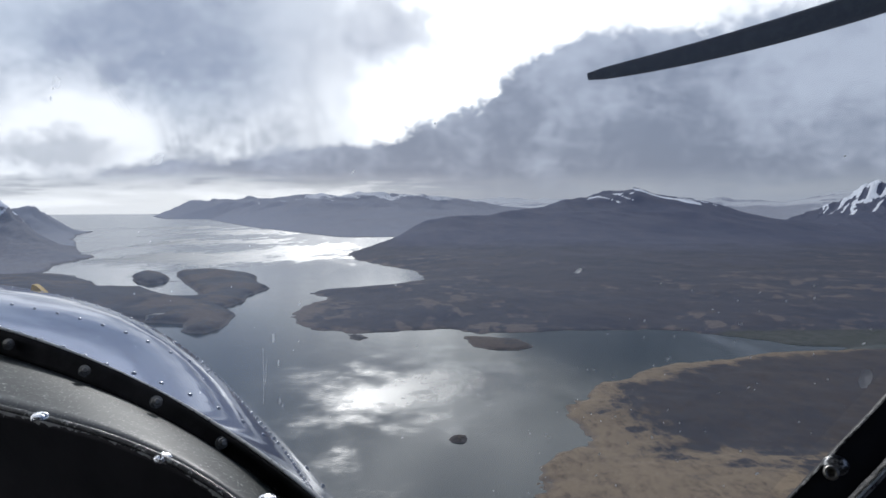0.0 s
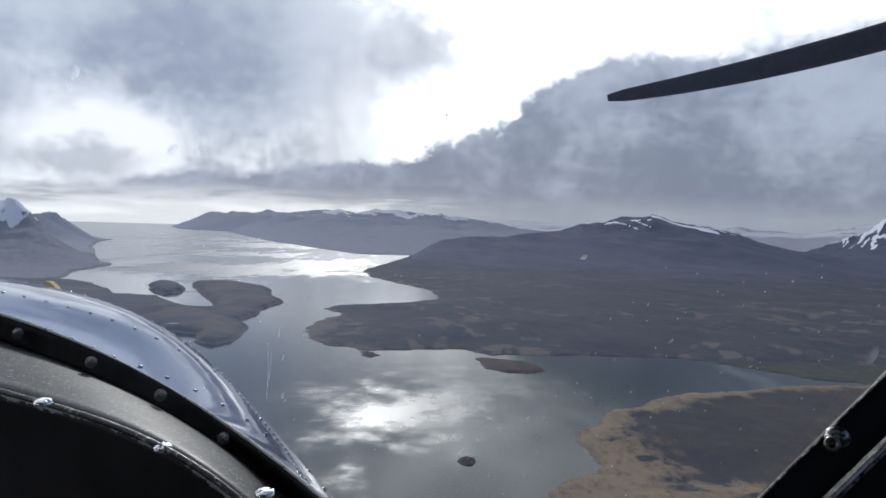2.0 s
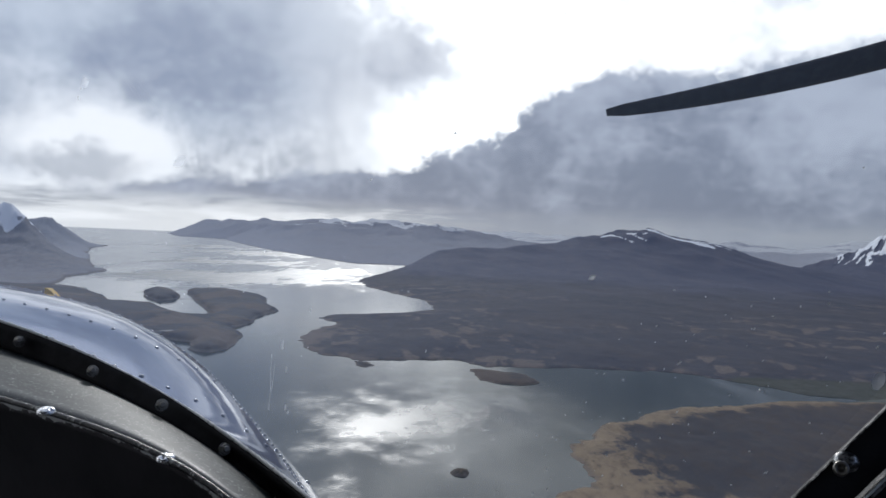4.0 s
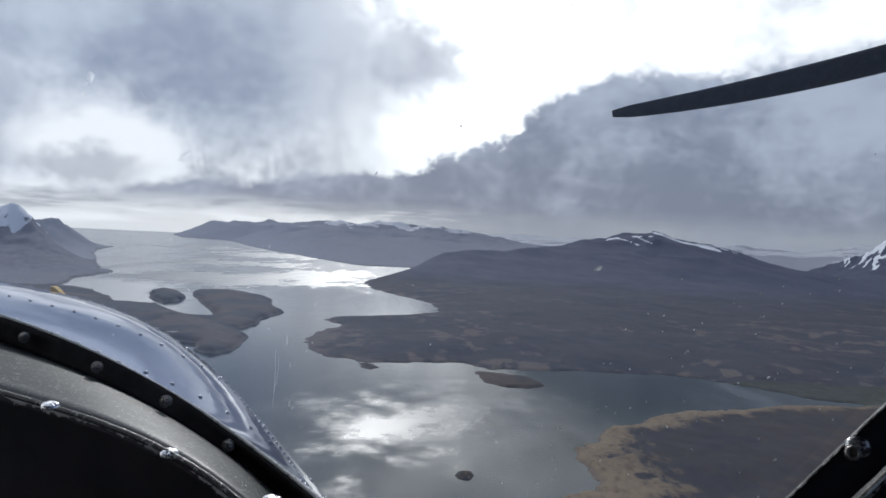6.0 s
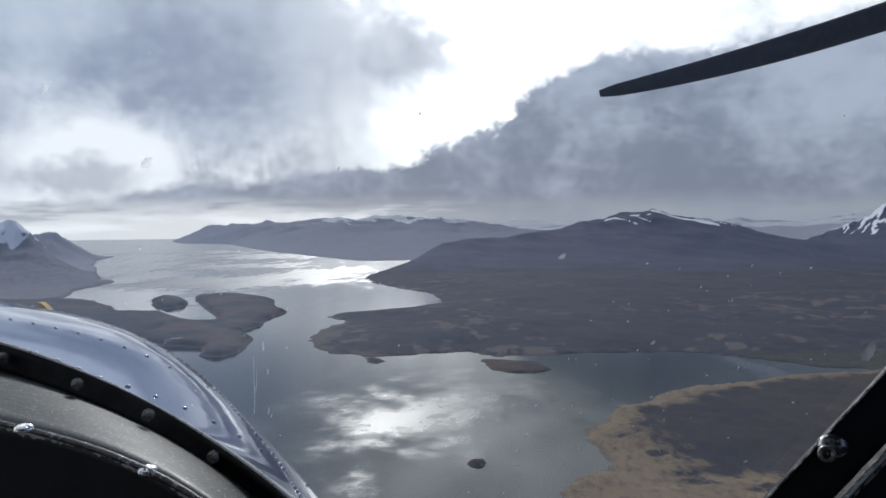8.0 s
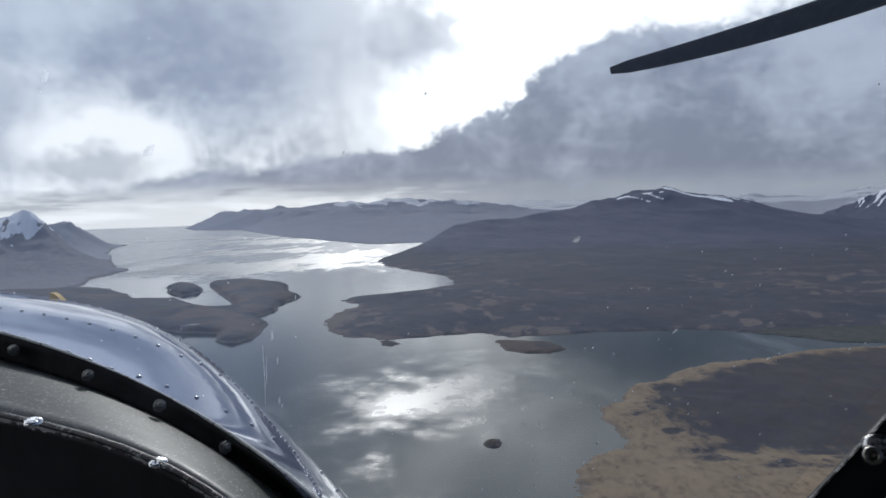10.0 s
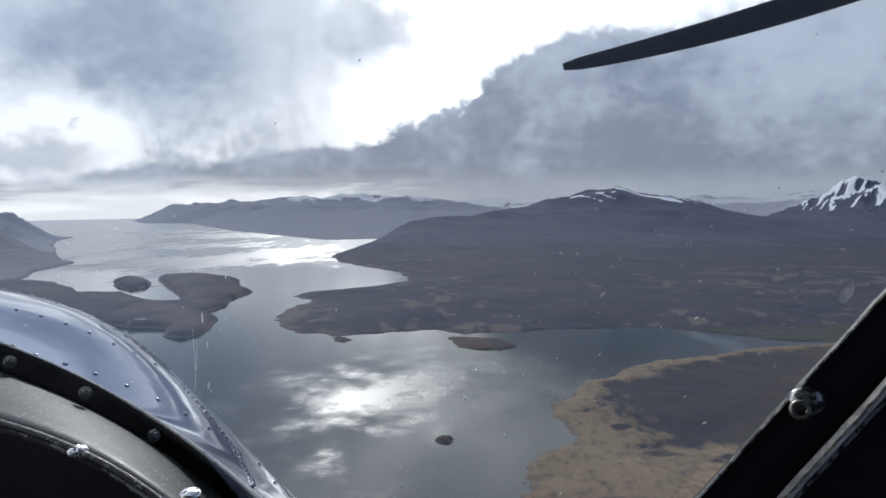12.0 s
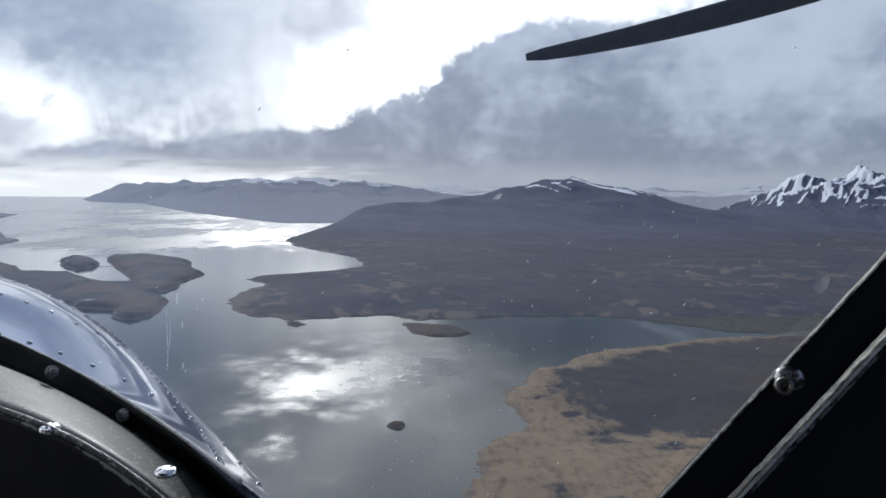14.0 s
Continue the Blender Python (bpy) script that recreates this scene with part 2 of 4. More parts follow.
swirl2 = noise_at(nt, p, 0.13, 7, 0.62, stretch=(1, 0.8, 1), offset=(4, 4, 0)) - 0.5


def glint_oval(cx, cy, rx, ry):
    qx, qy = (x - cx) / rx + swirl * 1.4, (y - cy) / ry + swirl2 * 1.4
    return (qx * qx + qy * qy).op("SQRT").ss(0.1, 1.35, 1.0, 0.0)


cloudy = noise_at(nt, p, 0.105, 6, 0.55, stretch=(1, 0.8, 1), offset=(3, 1, 0), distortion=0.4) * 0.6 + noise_at(nt, p, 0.26, 7, 0.62, stretch=(1, 0.6, 1), offset=(8, 3, 0)) * 0.4
ripple = noise_at(nt, p, 6.5, 3, 0.65, stretch=(1.3, 0.45, 1))
wavelets = ripple.ss(0.44, 0.66)
# glints put into the gloss, in ovals set where the camera sees them
glitter = glint_oval(-4.0, 86, 21, 27)
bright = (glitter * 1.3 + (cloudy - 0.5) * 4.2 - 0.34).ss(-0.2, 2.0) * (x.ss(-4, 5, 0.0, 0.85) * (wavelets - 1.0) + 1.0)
near_glint = glint_oval(4.0, 90, 6, 12) * (noise_at(nt, p, 0.16, 4, 0.6, stretch=(1, 0.6, 1), offset=(3, 1, 0))).ss(0.35, 0.6)
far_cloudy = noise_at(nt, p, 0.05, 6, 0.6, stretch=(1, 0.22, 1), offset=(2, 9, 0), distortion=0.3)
far_mask = (glint_oval(-92, 330, 60, 58) * 1.2 + glint_oval(-66, 420, 34, 70) * 0.9 + glint_oval(-133, 490, 60, 50) * 0.8 + glint_oval(-172, 730, 80, 100) * 0.7 + glint_oval(-300, 900, 110, 120) * 0.6 + glint_oval(-190, 560, 150, 330) * 0.15).clip()
far_glint = (far_mask * 1.3 + (far_cloudy - 0.5) * 4.0 - 0.22).ss(0.0, 1.3)
ripple2 = noise_at(nt, p, 1.1, 4, 0.6, stretch=(1, 0.7, 1), offset=(2, 8, 0))
link(nt, far_glint * x.ss(-170, -80, 0.40, 0.28) + y.ss(140, 420) * 0.14 + swirl2.ss(-0.1, 0.2) * 0.03 + (bright * 1.5 + near_glint * 0.5).clip() * 0.26 + 0.05, b.inputs["Roughness"])
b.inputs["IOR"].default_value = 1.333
# gloss level raised for the glints, cut on the right to darken the inlet
link(nt, y.ss(130, 300) * 0.58 + far_glint * 0.6 + bright * 0.5 + near_glint * wavelets * 0.3 + x.ss(-18, 8, 0.20, 0.025) + y.ss(52, 82, 0.18, 0.0), b.inputs["Specular IOR Level"])
bump(nt, (ripple * 0.35 + ripple2 * 0.5) * (near_glint * 1.0 + far_glint * 0.3 + 0.10), b, 0.25, 0.5)


# ---------------------------------------------------------------- land forms
def lattice(ix, iy, seed):
    n = (ix * 374761393 + iy * 668265263 + seed * 1442695041) & 0xFFFFFFFF
    n = ((n ^ (n >> 13)) * 1274126177) & 0xFFFFFFFF
    return ((n ^ (n >> 16)) & 0xFFFF) / 65535.0


def fbm(x, y, size, octaves=5, seed=1, ridged=False):
    out, amp, tot = np.zeros_like(x), 1.0, 0.0
    for k in range(octaves):
        u, v = x / size + 37.1 * k, y / size - 11.7 * k
        iu, iv = np.floor(u).astype(np.int64), np.floor(v).astype(np.int64)
        fu, fv = u - iu, v - iv
        fu, fv = fu * fu * (3 - 2 * fu), fv * fv * (3 - 2 * fv)
        n = (lattice(iu, iv, seed) * (1 - fu) + lattice(iu + 1, iv, seed) * fu) * (1 - fv) + \
            (lattice(iu, iv + 1, seed) * (1 - fu) + lattice(iu + 1, iv + 1, seed) * fu) * fv
        out += amp * (1 - np.abs(2 * n - 1) if ridged else n)
        tot, amp, size = tot + amp, amp * 0.5, size * 0.5
    return out / tot


def inland(x, y, coast):
    """How far inside a coast, in metres; negative out at sea."""
    d, inside = np.full(x.shape, 1e9), np.zeros(x.shape, bool)
    for (ax, ay), (bx, by) in zip(coast, coast[1:] + coast[:1]):
        ex, ey = bx - ax, by - ay
        k = np.clip(((x - ax) * ex + (y - ay) * ey) / (ex * ex + ey * ey + 1e-9), 0, 1)
        d = np.minimum(d, np.hypot(x - ax - k * ex, y - ay - k * ey))
        if ay != by:
            inside ^= ((ay > y) != (by > y)) & (x < ex * (y - ay) / (by - ay) + ax)
    return np.where(inside, d, -d)


def ridge(x, y, line, near, far, power=1.15):
    """Height of a mountain range along a line of (x, y, height)."""
    top, tot, least = np.zeros_like(x), np.zeros_like(x), np.full(x.shape, 1e9)
    for (ax, ay, ah), (bx, by, bh) in zip(line, line[1:]):
        ex, ey = bx - ax, by - ay
        k = np.clip(((x - ax) * ex + (y - ay) * ey) / (ex * ex + ey * ey), 0, 1)
        px, py = x - ax - k * ex, y - ay - k * ey
        d = np.hypot(px, py)
        w = 1.0 / (d / near + 0.01) ** 7
        top, tot = top + w * (ah + (bh - ah) * k), tot + w
        least = np.minimum(least, d / np.where(py < 0, near, far))
    return top / tot * np.clip(1 - least, 0, 1) ** power


def landform(name, x, y, z, sd, grass, mat, mud=None, snow=None):
    """A sheet of land from grids of places, with what lies under the sea left off."""
    rows, cols = x.shape
    keep = z > -0.45
    f = keep[:-1, :-1] | keep[1:, :-1] | keep[:-1, 1:] | keep[1:, 1:]
    i = np.arange(rows * cols).reshape(rows, cols)
    quads = np.stack([i[:-1, :-1], i[1:, :-1], i[1:, 1:], i[:-1, 1:]], -1)[f]
    used = np.unique(quads)
    back = np.zeros(rows * cols, np.int64)
    back[used] = np.arange(len(used))
    me = bpy.data.meshes.new(name)
    me.from_pydata(np.stack([x, y, z], -1).reshape(-1, 3)[used].tolist(), [], back[quads].tolist())
    for key, v in (("inland", sd), ("grass", grass), ("mud", np.zeros_like(x) if mud is None else mud), ("snow", np.zeros_like(x) if snow is None else snow)):
        me.attributes.new(key, "FLOAT", "POINT").data.foreach_set("value", v.reshape(-1)[used].astype(np.float32))
    me.polygons.foreach_set("use_smooth", np.ones(len(me.polygons), bool))
    me.materials.append(mat)
    return new(name, me)


def fan(az0, az1, r0, r1, na, nr):
    a, r = np.meshgrid(np.radians(np.linspace(az0, az1, na)), np.geomspace(r0, r1, nr))
    return r * np.sin(a), r * np.cos(a)


def sea_sheet():
    bm = bmesh.new()
    rings = [0.0] + list(np.geomspace(20, 4900, 24))
    last = None
    for r in rings[1:]:
        ring = [bm.verts.new((r * math.sin(a), r * math.cos(a), 0)) for a in np.linspace(0, 2 * math.pi, 96, endpoint=False)]
        if last is None:
            bm.faces.new(ring[::-1])
        else:
            for i in range(96):
                bm.faces.new((last[i], last[i - 1], ring[i - 1], ring[i]))
        last = ring
    bmesh.ops.recalc_face_normals(bm, faces=bm.faces)
    if bm.faces[0].normal.z < 0:
        bmesh.ops.reverse_faces(bm, faces=bm.faces)
    me = bpy.data.meshes.new("water")
    bm.to_mesh(me)
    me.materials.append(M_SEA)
    return tagged(new("water", me), "calm grey fjord water with bright glints put into its gloss", "water", kind="structure")


sea_sheet()

# near shore with its grass spit, and low flats that run inland
NEAR_COAST = [(-2, 20), (1.5, 46), (4.6, 56), (7.1, 62.8), (7.7, 65.5), (9.2, 67.8), (11.9, 69.4), (12.1, 74), (11.5, 78), (11.5, 82.7),
              (12.8, 85.3), (15.1, 89), (17.2, 93.5), (21, 95.8), (25, 101), (28.6, 103.7), (34, 106), (40.5, 109.5),
              (47, 110.5), (54, 110.6), (62, 112), (75, 116), (140, 120), (140, 20)]
NEAR_COAST = [(cx + 0.9 * min(max((62 - cx) / 20, 0), 1), cy - 4.5 * min(max((62 - cx) / 20, 0), 1)) for cx, cy in NEAR_COAST]
x, y = fan(-6, 62, 18, 190, 420, 380)
wob = (fbm(x, y, 5, 5, 3) - 0.5) * 2.4 + (fbm(x, y, 1.6, 4, 4, ridged=True) - 0.6) * 1.6
sd = inland(x, y, NEAR_COAST) + wob
hill = 3.6 * np.clip((62 - y) / 30, 0, 1) * np.clip((x - 8) / 16, 0, 1) * (0.4 + fbm(x, y, 14, 5, 8))
z = np.where(sd > 0, 0.28 * (1 - np.exp(-sd / 0.8)) + 0.02 * np.minimum(sd, 20), sd * 0.3) + np.where(sd > 0, hill + 0.35 * np.clip(sd / 4, 0, 1) * (fbm(x, y, 3, 4, 5) - 0.4), 0)
band = np.clip(1.15 - sd / (5 + 6 * fbm(x, y, 16, 3, 6) * np.clip((87 - y) / 14, 0.25, 1.6)), 0, 1)
fore = np.clip((67 - y) / 9, 0, 1) * np.clip(fbm(x, y * 1.8, 9, 6, 12) * 2.6 - 0.5, 0, 1)
pond = np.exp(-(((x - 21.0) / 1.6) ** 2 + ((y - 63.5) / 1.2) ** 2) ** 2) + np.exp(-(((x - 17) / 0.9) ** 2 + ((y - 69) / 0.8) ** 2) ** 2)
grass = np.maximum(band, fore) * (1 - np.clip(pond, 0, 1)) + 0.0
spit = np.exp(-((sd - 1.2) / 1.0) ** 2) * (y > 88)
mud = np.clip((x - 46) / 6, 0, 1) * np.clip((y - 106) / 3, 0, 1)
tagged(landform("ground", x, y, z, sd, np.maximum(grass, spit), M_NEAR, mud), "tan grass shore with dark brush and low brown hills", "ground", kind="structure")

# lowland behind the inlet, with the peninsula and the long heath mountain
LOW_COAST = [(-43.8, 355.6), (-34.6, 309), (-24.8, 286), (-15.3, 266), (-9, 251), (-5.5, 222), (-13.5, 209), (-23, 201), (-31, 194.7),
             (-32.8, 187), (-25.5, 175), (-29.6, 164), (-28.2, 145), (-26, 137), (-22, 129), (-17, 126.5), (-14.2, 124.7),
             (-9.8, 126.5), (-4.4, 128.5), (2, 129.5), (5.7, 125), (10, 125.5), (17.7, 127.2), (27, 127.4), (36, 127.6), (42.7, 123),
             (47, 117.5), (50, 112.5), (58, 109), (90, 108), (150, 110), (420, 330), (420, 820), (100, 760), (-30, 560)]
RIDGE = [(-43, 341, 2.2), (-36, 375, 6), (-32, 398, 7.8), (-19, 438, 9.8), (-4, 472, 13), (13, 486, 14.5), (31, 499, 15.2), (50, 507, 18.6), (69, 514, 21.4),
         (89, 524, 25.2), (109, 529, 29), (122, 525, 30), (128, 524, 32.6), (144, 520, 28.4), (165, 527, 22.5), (187, 534, 17.4), (207, 537, 11),
         (220, 539, 8), (250, 541, 6), (300, 530, 6), (400, 500, 6)]
x, y = fan(-15, 46, 105, 760, 560, 420)
wob = (fbm(x, y, 9, 6, 13) - 0.5) * 2.6 + (fbm(x, y, 3.0, 5, 14, ridged=True) - 0.6) * 3.0 - 0.6
sd = inland(x, y, LOW_COAST) + wob
plain = 0.14 * (1 - np.exp(-np.maximum(sd, 0) / 0.8)) + 1.6 * np.clip(sd / 14, 0, 1) * (fbm(x, y * 0.6, 14, 5, 21) - 0.25)
mount = ridge(x, y, RIDGE, 250, 160, 1.25)
gul = fbm(x + 0.35 * y, y * 0.45, 30, 6, 31, ridged=True)
mount *= 0.80 + 0.34 * gul * np.clip(mount / 10, 0, 1) + 0.2 * (1 - np.clip(mount / 10, 0, 1))
z = np.where(sd > 0, plain + mount * np.clip(sd / 25, 0, 1), sd * 0.4)
turn, reach = np.arctan2(x, y) * 170, np.hypot(x, y) * 0.55
grass = np.clip(fbm(turn, reach, 3.0, 6, 41) * 4.6 - 2.15, 0, 0.85) * np.clip(fbm(turn, reach, 18, 3, 43) * 3.0 - 0.7, 0.25, 1) * np.clip(1 - mount / 5, 0, 1) + 0.3 * np.exp(-((sd - 1) / 1.5) ** 2) + 0.55 * np.exp(-((x + 26) / 7) ** 2 - ((y - 150) / 22) ** 2)
mud = np.clip((x - 41) / 5, 0, 1) * np.clip((127 - y + 0.05 * (x - 45)) / 4, 0, 1)
z = np.where(mud > 0, np.minimum(z, 0.12 + z * (1 - mud) * 0.5), z)
# snow: drifts that lie slantwise under the summit
snow = np.zeros_like(x)
fray = (fbm(x, z * 2.2, 3.2, 4, 45) - 0.5) * 2.2
for x0, z0, x1, z1, wide in ((127, 31.8, 138, 27.4, 1.5), (134, 28.4, 150, 22.4, 1.0), (103, 27.6, 109, 23.8, 0.5), (111, 28.8, 116, 25.0, 0.5), (94, 26.0, 104, 28.0, 0.3),
                             (110, 28.9, 120, 29.6, 0.35), (146, 26.4, 156, 23.6, 0.35), (154, 24.2, 163, 21.0, 0.3)):
    k = np.clip(((x - x0) * (x1 - x0) + (z - z0) * (z1 - z0)) / ((x1 - x0) ** 2 + (z1 - z0) ** 2), 0, 1)
    away = np.hypot((x - x0 - k * (x1 - x0)) * 0.55, z - z0 - k * (z1 - z0)) + fray * wide * 0.6
    snow = np.maximum(snow, np.clip(1.0 - away / (wide * 2.0), 0, 1))
tagged(landform("mountain_lowland", x, y, z, sd, grass, M_PLAIN, mud, snow), "dark brush lowland rising into a snow-capped mountain, haze blue in its colour", "mountain", kind="structure")


# the high craggy mountain east of the pass, snow on its upper ribs
EAST = [(205, 545, 5), (228, 543, 9), (245, 541, 14.5), (258, 541, 20), (275, 538, 27), (288, 535, 33.5), (298, 530, 36), (310, 525, 38.5), (328, 516, 43), (338, 512, 39), (350, 508, 42), (380, 500, 38), (430, 490, 40)]
x, y = fan(20, 46, 300, 700, 420, 300)
rise = ridge(x, y, EAST, 215, 110, 1.35)
turn, reach = np.arctan2(x, y) * 560, np.hypot(x, y)
spur = fbm(turn + 0.25 * reach, reach * 0.45, 24, 7, 133, ridged=True)
notch = fbm(turn - 0.15 * reach, reach * 0.28, 5.5, 5, 135, ridged=True)
z = rise * (0.72 + 0.36 * spur + 0.10 * notch * np.clip(rise / 25, 0, 1)) - 0.8
side = np.gradient(z, axis=1) / np.gradient(x, axis=1)          # slopes that fall to the east hold less snow
snow = 0.46 + (z - 27.5) / 20 + (0.72 - spur) * 1.3 + (notch - 0.70) * 3.0 + np.clip(side, -1, 1) * 0.25
snow = np.where(z > 15, snow, 0)
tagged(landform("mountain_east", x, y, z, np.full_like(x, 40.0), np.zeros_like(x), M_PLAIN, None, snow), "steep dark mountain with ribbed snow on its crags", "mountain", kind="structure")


def island(name, coast, top, label, res=0.6, mat=M_ISLE, grassy=0.35, seed=5, wobble=2.0, cliff=0.8, size=8, group=""):
    xs, ys = [c[0] for c in coast], [c[1] for c in coast]
    x, y = np.meshgrid(np.arange(min(xs) - 4, max(xs) + 4, res), np.arange(min(ys) - 4, max(ys) + 4, res))
    sd = inland(x, y, coast) + (fbm(x, y, size, 6, seed) - 0.5) * wobble + (fbm(x, y, size / 3, 5, seed + 7, ridged=True) - 0.6) * wobble * 0.9
    z = np.where(sd > 0, top * (0.35 * (1 - np.exp(-sd / cliff)) + 0.65 * np.clip(sd / (size * 1.6), 0, 1) * (0.35 + fbm(x, y, size * 2, 5, seed + 1))), sd * 0.5)
    grass = np.clip(fbm(x, y, size, 5, seed + 2) * 2 - 1 + grassy, 0, 1)
    return tagged(landform(name, x, y, z, sd, grass, mat), label, "island", group)


island("island", [(-86.5, 252.5), (-76.8, 227.7), (-59.3, 189.6), (-55.7, 177.3), (-59.3, 174.1), (-66.7, 183.8), (-76.5, 198.9),
                  (-88.3, 199.2), (-97.5, 216.1), (-110.4, 233.2), (-123, 241.2), (-150, 235), (-140, 190), (-83.4, 160), (-52.5, 139.5), (-45.6, 137),
                  (-42.6, 127.4), (-39.2, 126.1), (-37.8, 132.7), (-40.3, 149.7), (-45.3, 159.8), (-43.7, 170.5), (-45.4, 179.6),
                  (-45.2, 200.3), (-51.4, 215.3), (-57.6, 237.4), (-71.9, 254.4)], 2.6,
       "long dark heath island with low reddish cliffs", 0.7)
island("islet", [(-94.7, 237.8), (-86.3, 219.1), (-79.9, 211.5), (-78, 219.4), (-82.4, 232.5), (-88.7, 244.3), (-95.3, 249.8)], 3.2,
       "small dark rocky wooded island in the fjord", 0.6, seed=9, group="islets in the fjord")
island("islet", [(2.9, 122.7), (6.4, 121.6), (11.4, 118.7), (12.9, 113.2), (10.6, 110.2), (7.5, 110.7), (4.4, 113)], 0.7,
       "low flat grassy brown islet near the shore", 0.4, grassy=0.8, seed=15, wobble=1.6, size=5, group="islets in the fjord")
island("islet", [(-15.6, 125), (-13.2, 124.2), (-11.9, 121.6), (-13, 119.3), (-14.7, 121.2)], 0.4,
       "tiny dark rocky spit off the peninsula", 0.25, seed=17, wobble=1.2, size=3, group="islets in the fjord")
island("sea_rock", [(0.4, 67), (0.7, 68.1), (1.8, 68.5), (2.2, 67.2), (1.7, 66), (0.8, 66)], 0.55,
       "lone dark rock with a grassy top in the water", 0.12, M_ROCK, 0.6, 23, 0.5, 0.3, 1.2)


# pale beaches of the long island
M_GRAVEL, nt, b = material("pale_gravel", 0.9, 0.0, (0.3, 0.29, 0.27))
p = coords(nt)
nt.links.new(blend(nt, noise_at(nt, p, 1.2, 5, 0.6).ss(0.4, 0.6), (0.34, 0.33, 0.31), (0.2, 0.19, 0.18)), b.inputs["Base Color"])
for k, coast in enumerate(([(-53.5, 140.5), (-50, 142), (-47.5, 143.8), (-47, 145.4), (-49.5, 145.6), (-53, 143)],
                           [(-128, 246), (-121, 239.5), (-113, 236), (-112, 239), (-118, 243.5), (-126, 250)])):
    x, y = np.meshgrid(np.arange(coast[0][0] - 14, coast[0][0] + 18, 0.3), np.arange(coast[0][1] - 12, coast[0][1] + 12, 0.3))
    sd = inland(x, y, coast) + (fbm(x, y, 2, 4, 90 + k) - 0.5) * 1.6
    z = np.where(sd > 0, (1.15 if k == 0 else 0.35) + 0.1 * np.clip(sd, 0, 1), sd * 3.0)
    tagged(landform("beach", x, y, z, sd, np.zeros_like(x), M_GRAVEL), "pale gravel flat at the edge of the island", "beach", kind="structure")


island("sand_spit", [(-89, 200), (-84, 204), (-79.5, 211.4), (-78.6, 210.6), (-83.4, 202.6), (-88.4, 198.4)], 0.3, "thin low gravel spit joining two islands", 0.25, seed=31, wobble=0.5, size=3, group="gravel spits")
island("sand_spit", [(-79, 219), (-75.5, 221.5), (-72.6, 221.8), (-72.8, 220.8), (-75.5, 220.3), (-78.6, 217.6)], 0.3, "thin low gravel spit joining two islands", 0.25, seed=33, wobble=0.5, size=3, group="gravel spits")


def range_of(name, line, near, far, x, y, mat, label, rough=0.25, size=60, seed=51, power=1.1, coast=None, shore=30, snow_at=None):
    h = ridge(x, y, line, near, far, power)
    h = h * (1 - rough + rough * (1.1 * fbm(x, y, size, 6, seed, ridged=True) + 0.45 * fbm(x, y, size * 0.35, 5, seed + 5, ridged=True))) - 1.0
    sd = np.clip(h, -5, 40)
    if coast:
        sd = inland(x, y, coast) + (fbm(x, y, 20, 4, seed) - 0.5) * 8
        h = np.where(sd > 0, 0.6 + np.maximum(h, 0) * np.clip(sd / shore, 0, 1), sd * 0.2)
    snow = np.zeros_like(x)
    if snow_at:          # from (height, height of full cover), more on slopes past the given x
        snow = np.clip((h - snow_at[0]) / (snow_at[1] - snow_at[0]), 0, 1) * 0.7 + (fbm(x + 0.5 * y, 2.0 * h, size * 0.25, 5, seed + 3, ridged=True) - 0.66) * 1.8 + np.clip((snow_at[3] - x) / 16, 0, 0.35)
        snow = np.where((h < snow_at[0] - 3) | (x < snow_at[2]) | (x > snow_at[3]), 0, snow)
    return tagged(landform(name, x, y, h, sd, np.zeros_like(x), mat, None, snow), label, "mountain", kind="structure")


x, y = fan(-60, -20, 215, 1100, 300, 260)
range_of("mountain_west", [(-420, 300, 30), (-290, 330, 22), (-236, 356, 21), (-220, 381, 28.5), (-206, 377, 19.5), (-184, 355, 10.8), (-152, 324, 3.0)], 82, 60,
         x, y, M_LEFT, "grey snow-streaked mountain above the fjord mouth, haze put into its colour", coast=[(-133.8, 226), (-130.6, 239), (-131, 257), (-146, 290), (-146, 314), (-155, 343),
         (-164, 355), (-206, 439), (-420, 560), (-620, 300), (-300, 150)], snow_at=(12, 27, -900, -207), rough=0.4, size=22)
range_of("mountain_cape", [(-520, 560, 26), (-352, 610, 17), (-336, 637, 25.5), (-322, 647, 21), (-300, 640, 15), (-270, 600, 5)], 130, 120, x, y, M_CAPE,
         "rounded grey mountain cape, paled by haze put into its colour", coast=[(-206, 439), (-262, 553), (-300, 640), (-340, 760), (-560, 700), (-560, 420)], rough=0.4, size=34)
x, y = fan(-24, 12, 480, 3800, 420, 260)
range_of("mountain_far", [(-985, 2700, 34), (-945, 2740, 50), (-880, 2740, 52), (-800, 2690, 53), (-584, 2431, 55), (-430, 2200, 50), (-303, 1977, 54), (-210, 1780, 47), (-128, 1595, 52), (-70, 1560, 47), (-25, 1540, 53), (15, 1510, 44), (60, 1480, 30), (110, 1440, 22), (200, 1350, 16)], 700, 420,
         x, y, M_FAR, "far mountain range across the fjord, haze blue put into its colour", 0.5, 140, 61, 0.95,
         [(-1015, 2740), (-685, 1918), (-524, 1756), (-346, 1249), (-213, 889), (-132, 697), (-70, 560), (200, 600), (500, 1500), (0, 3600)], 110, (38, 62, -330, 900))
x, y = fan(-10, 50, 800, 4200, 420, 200)
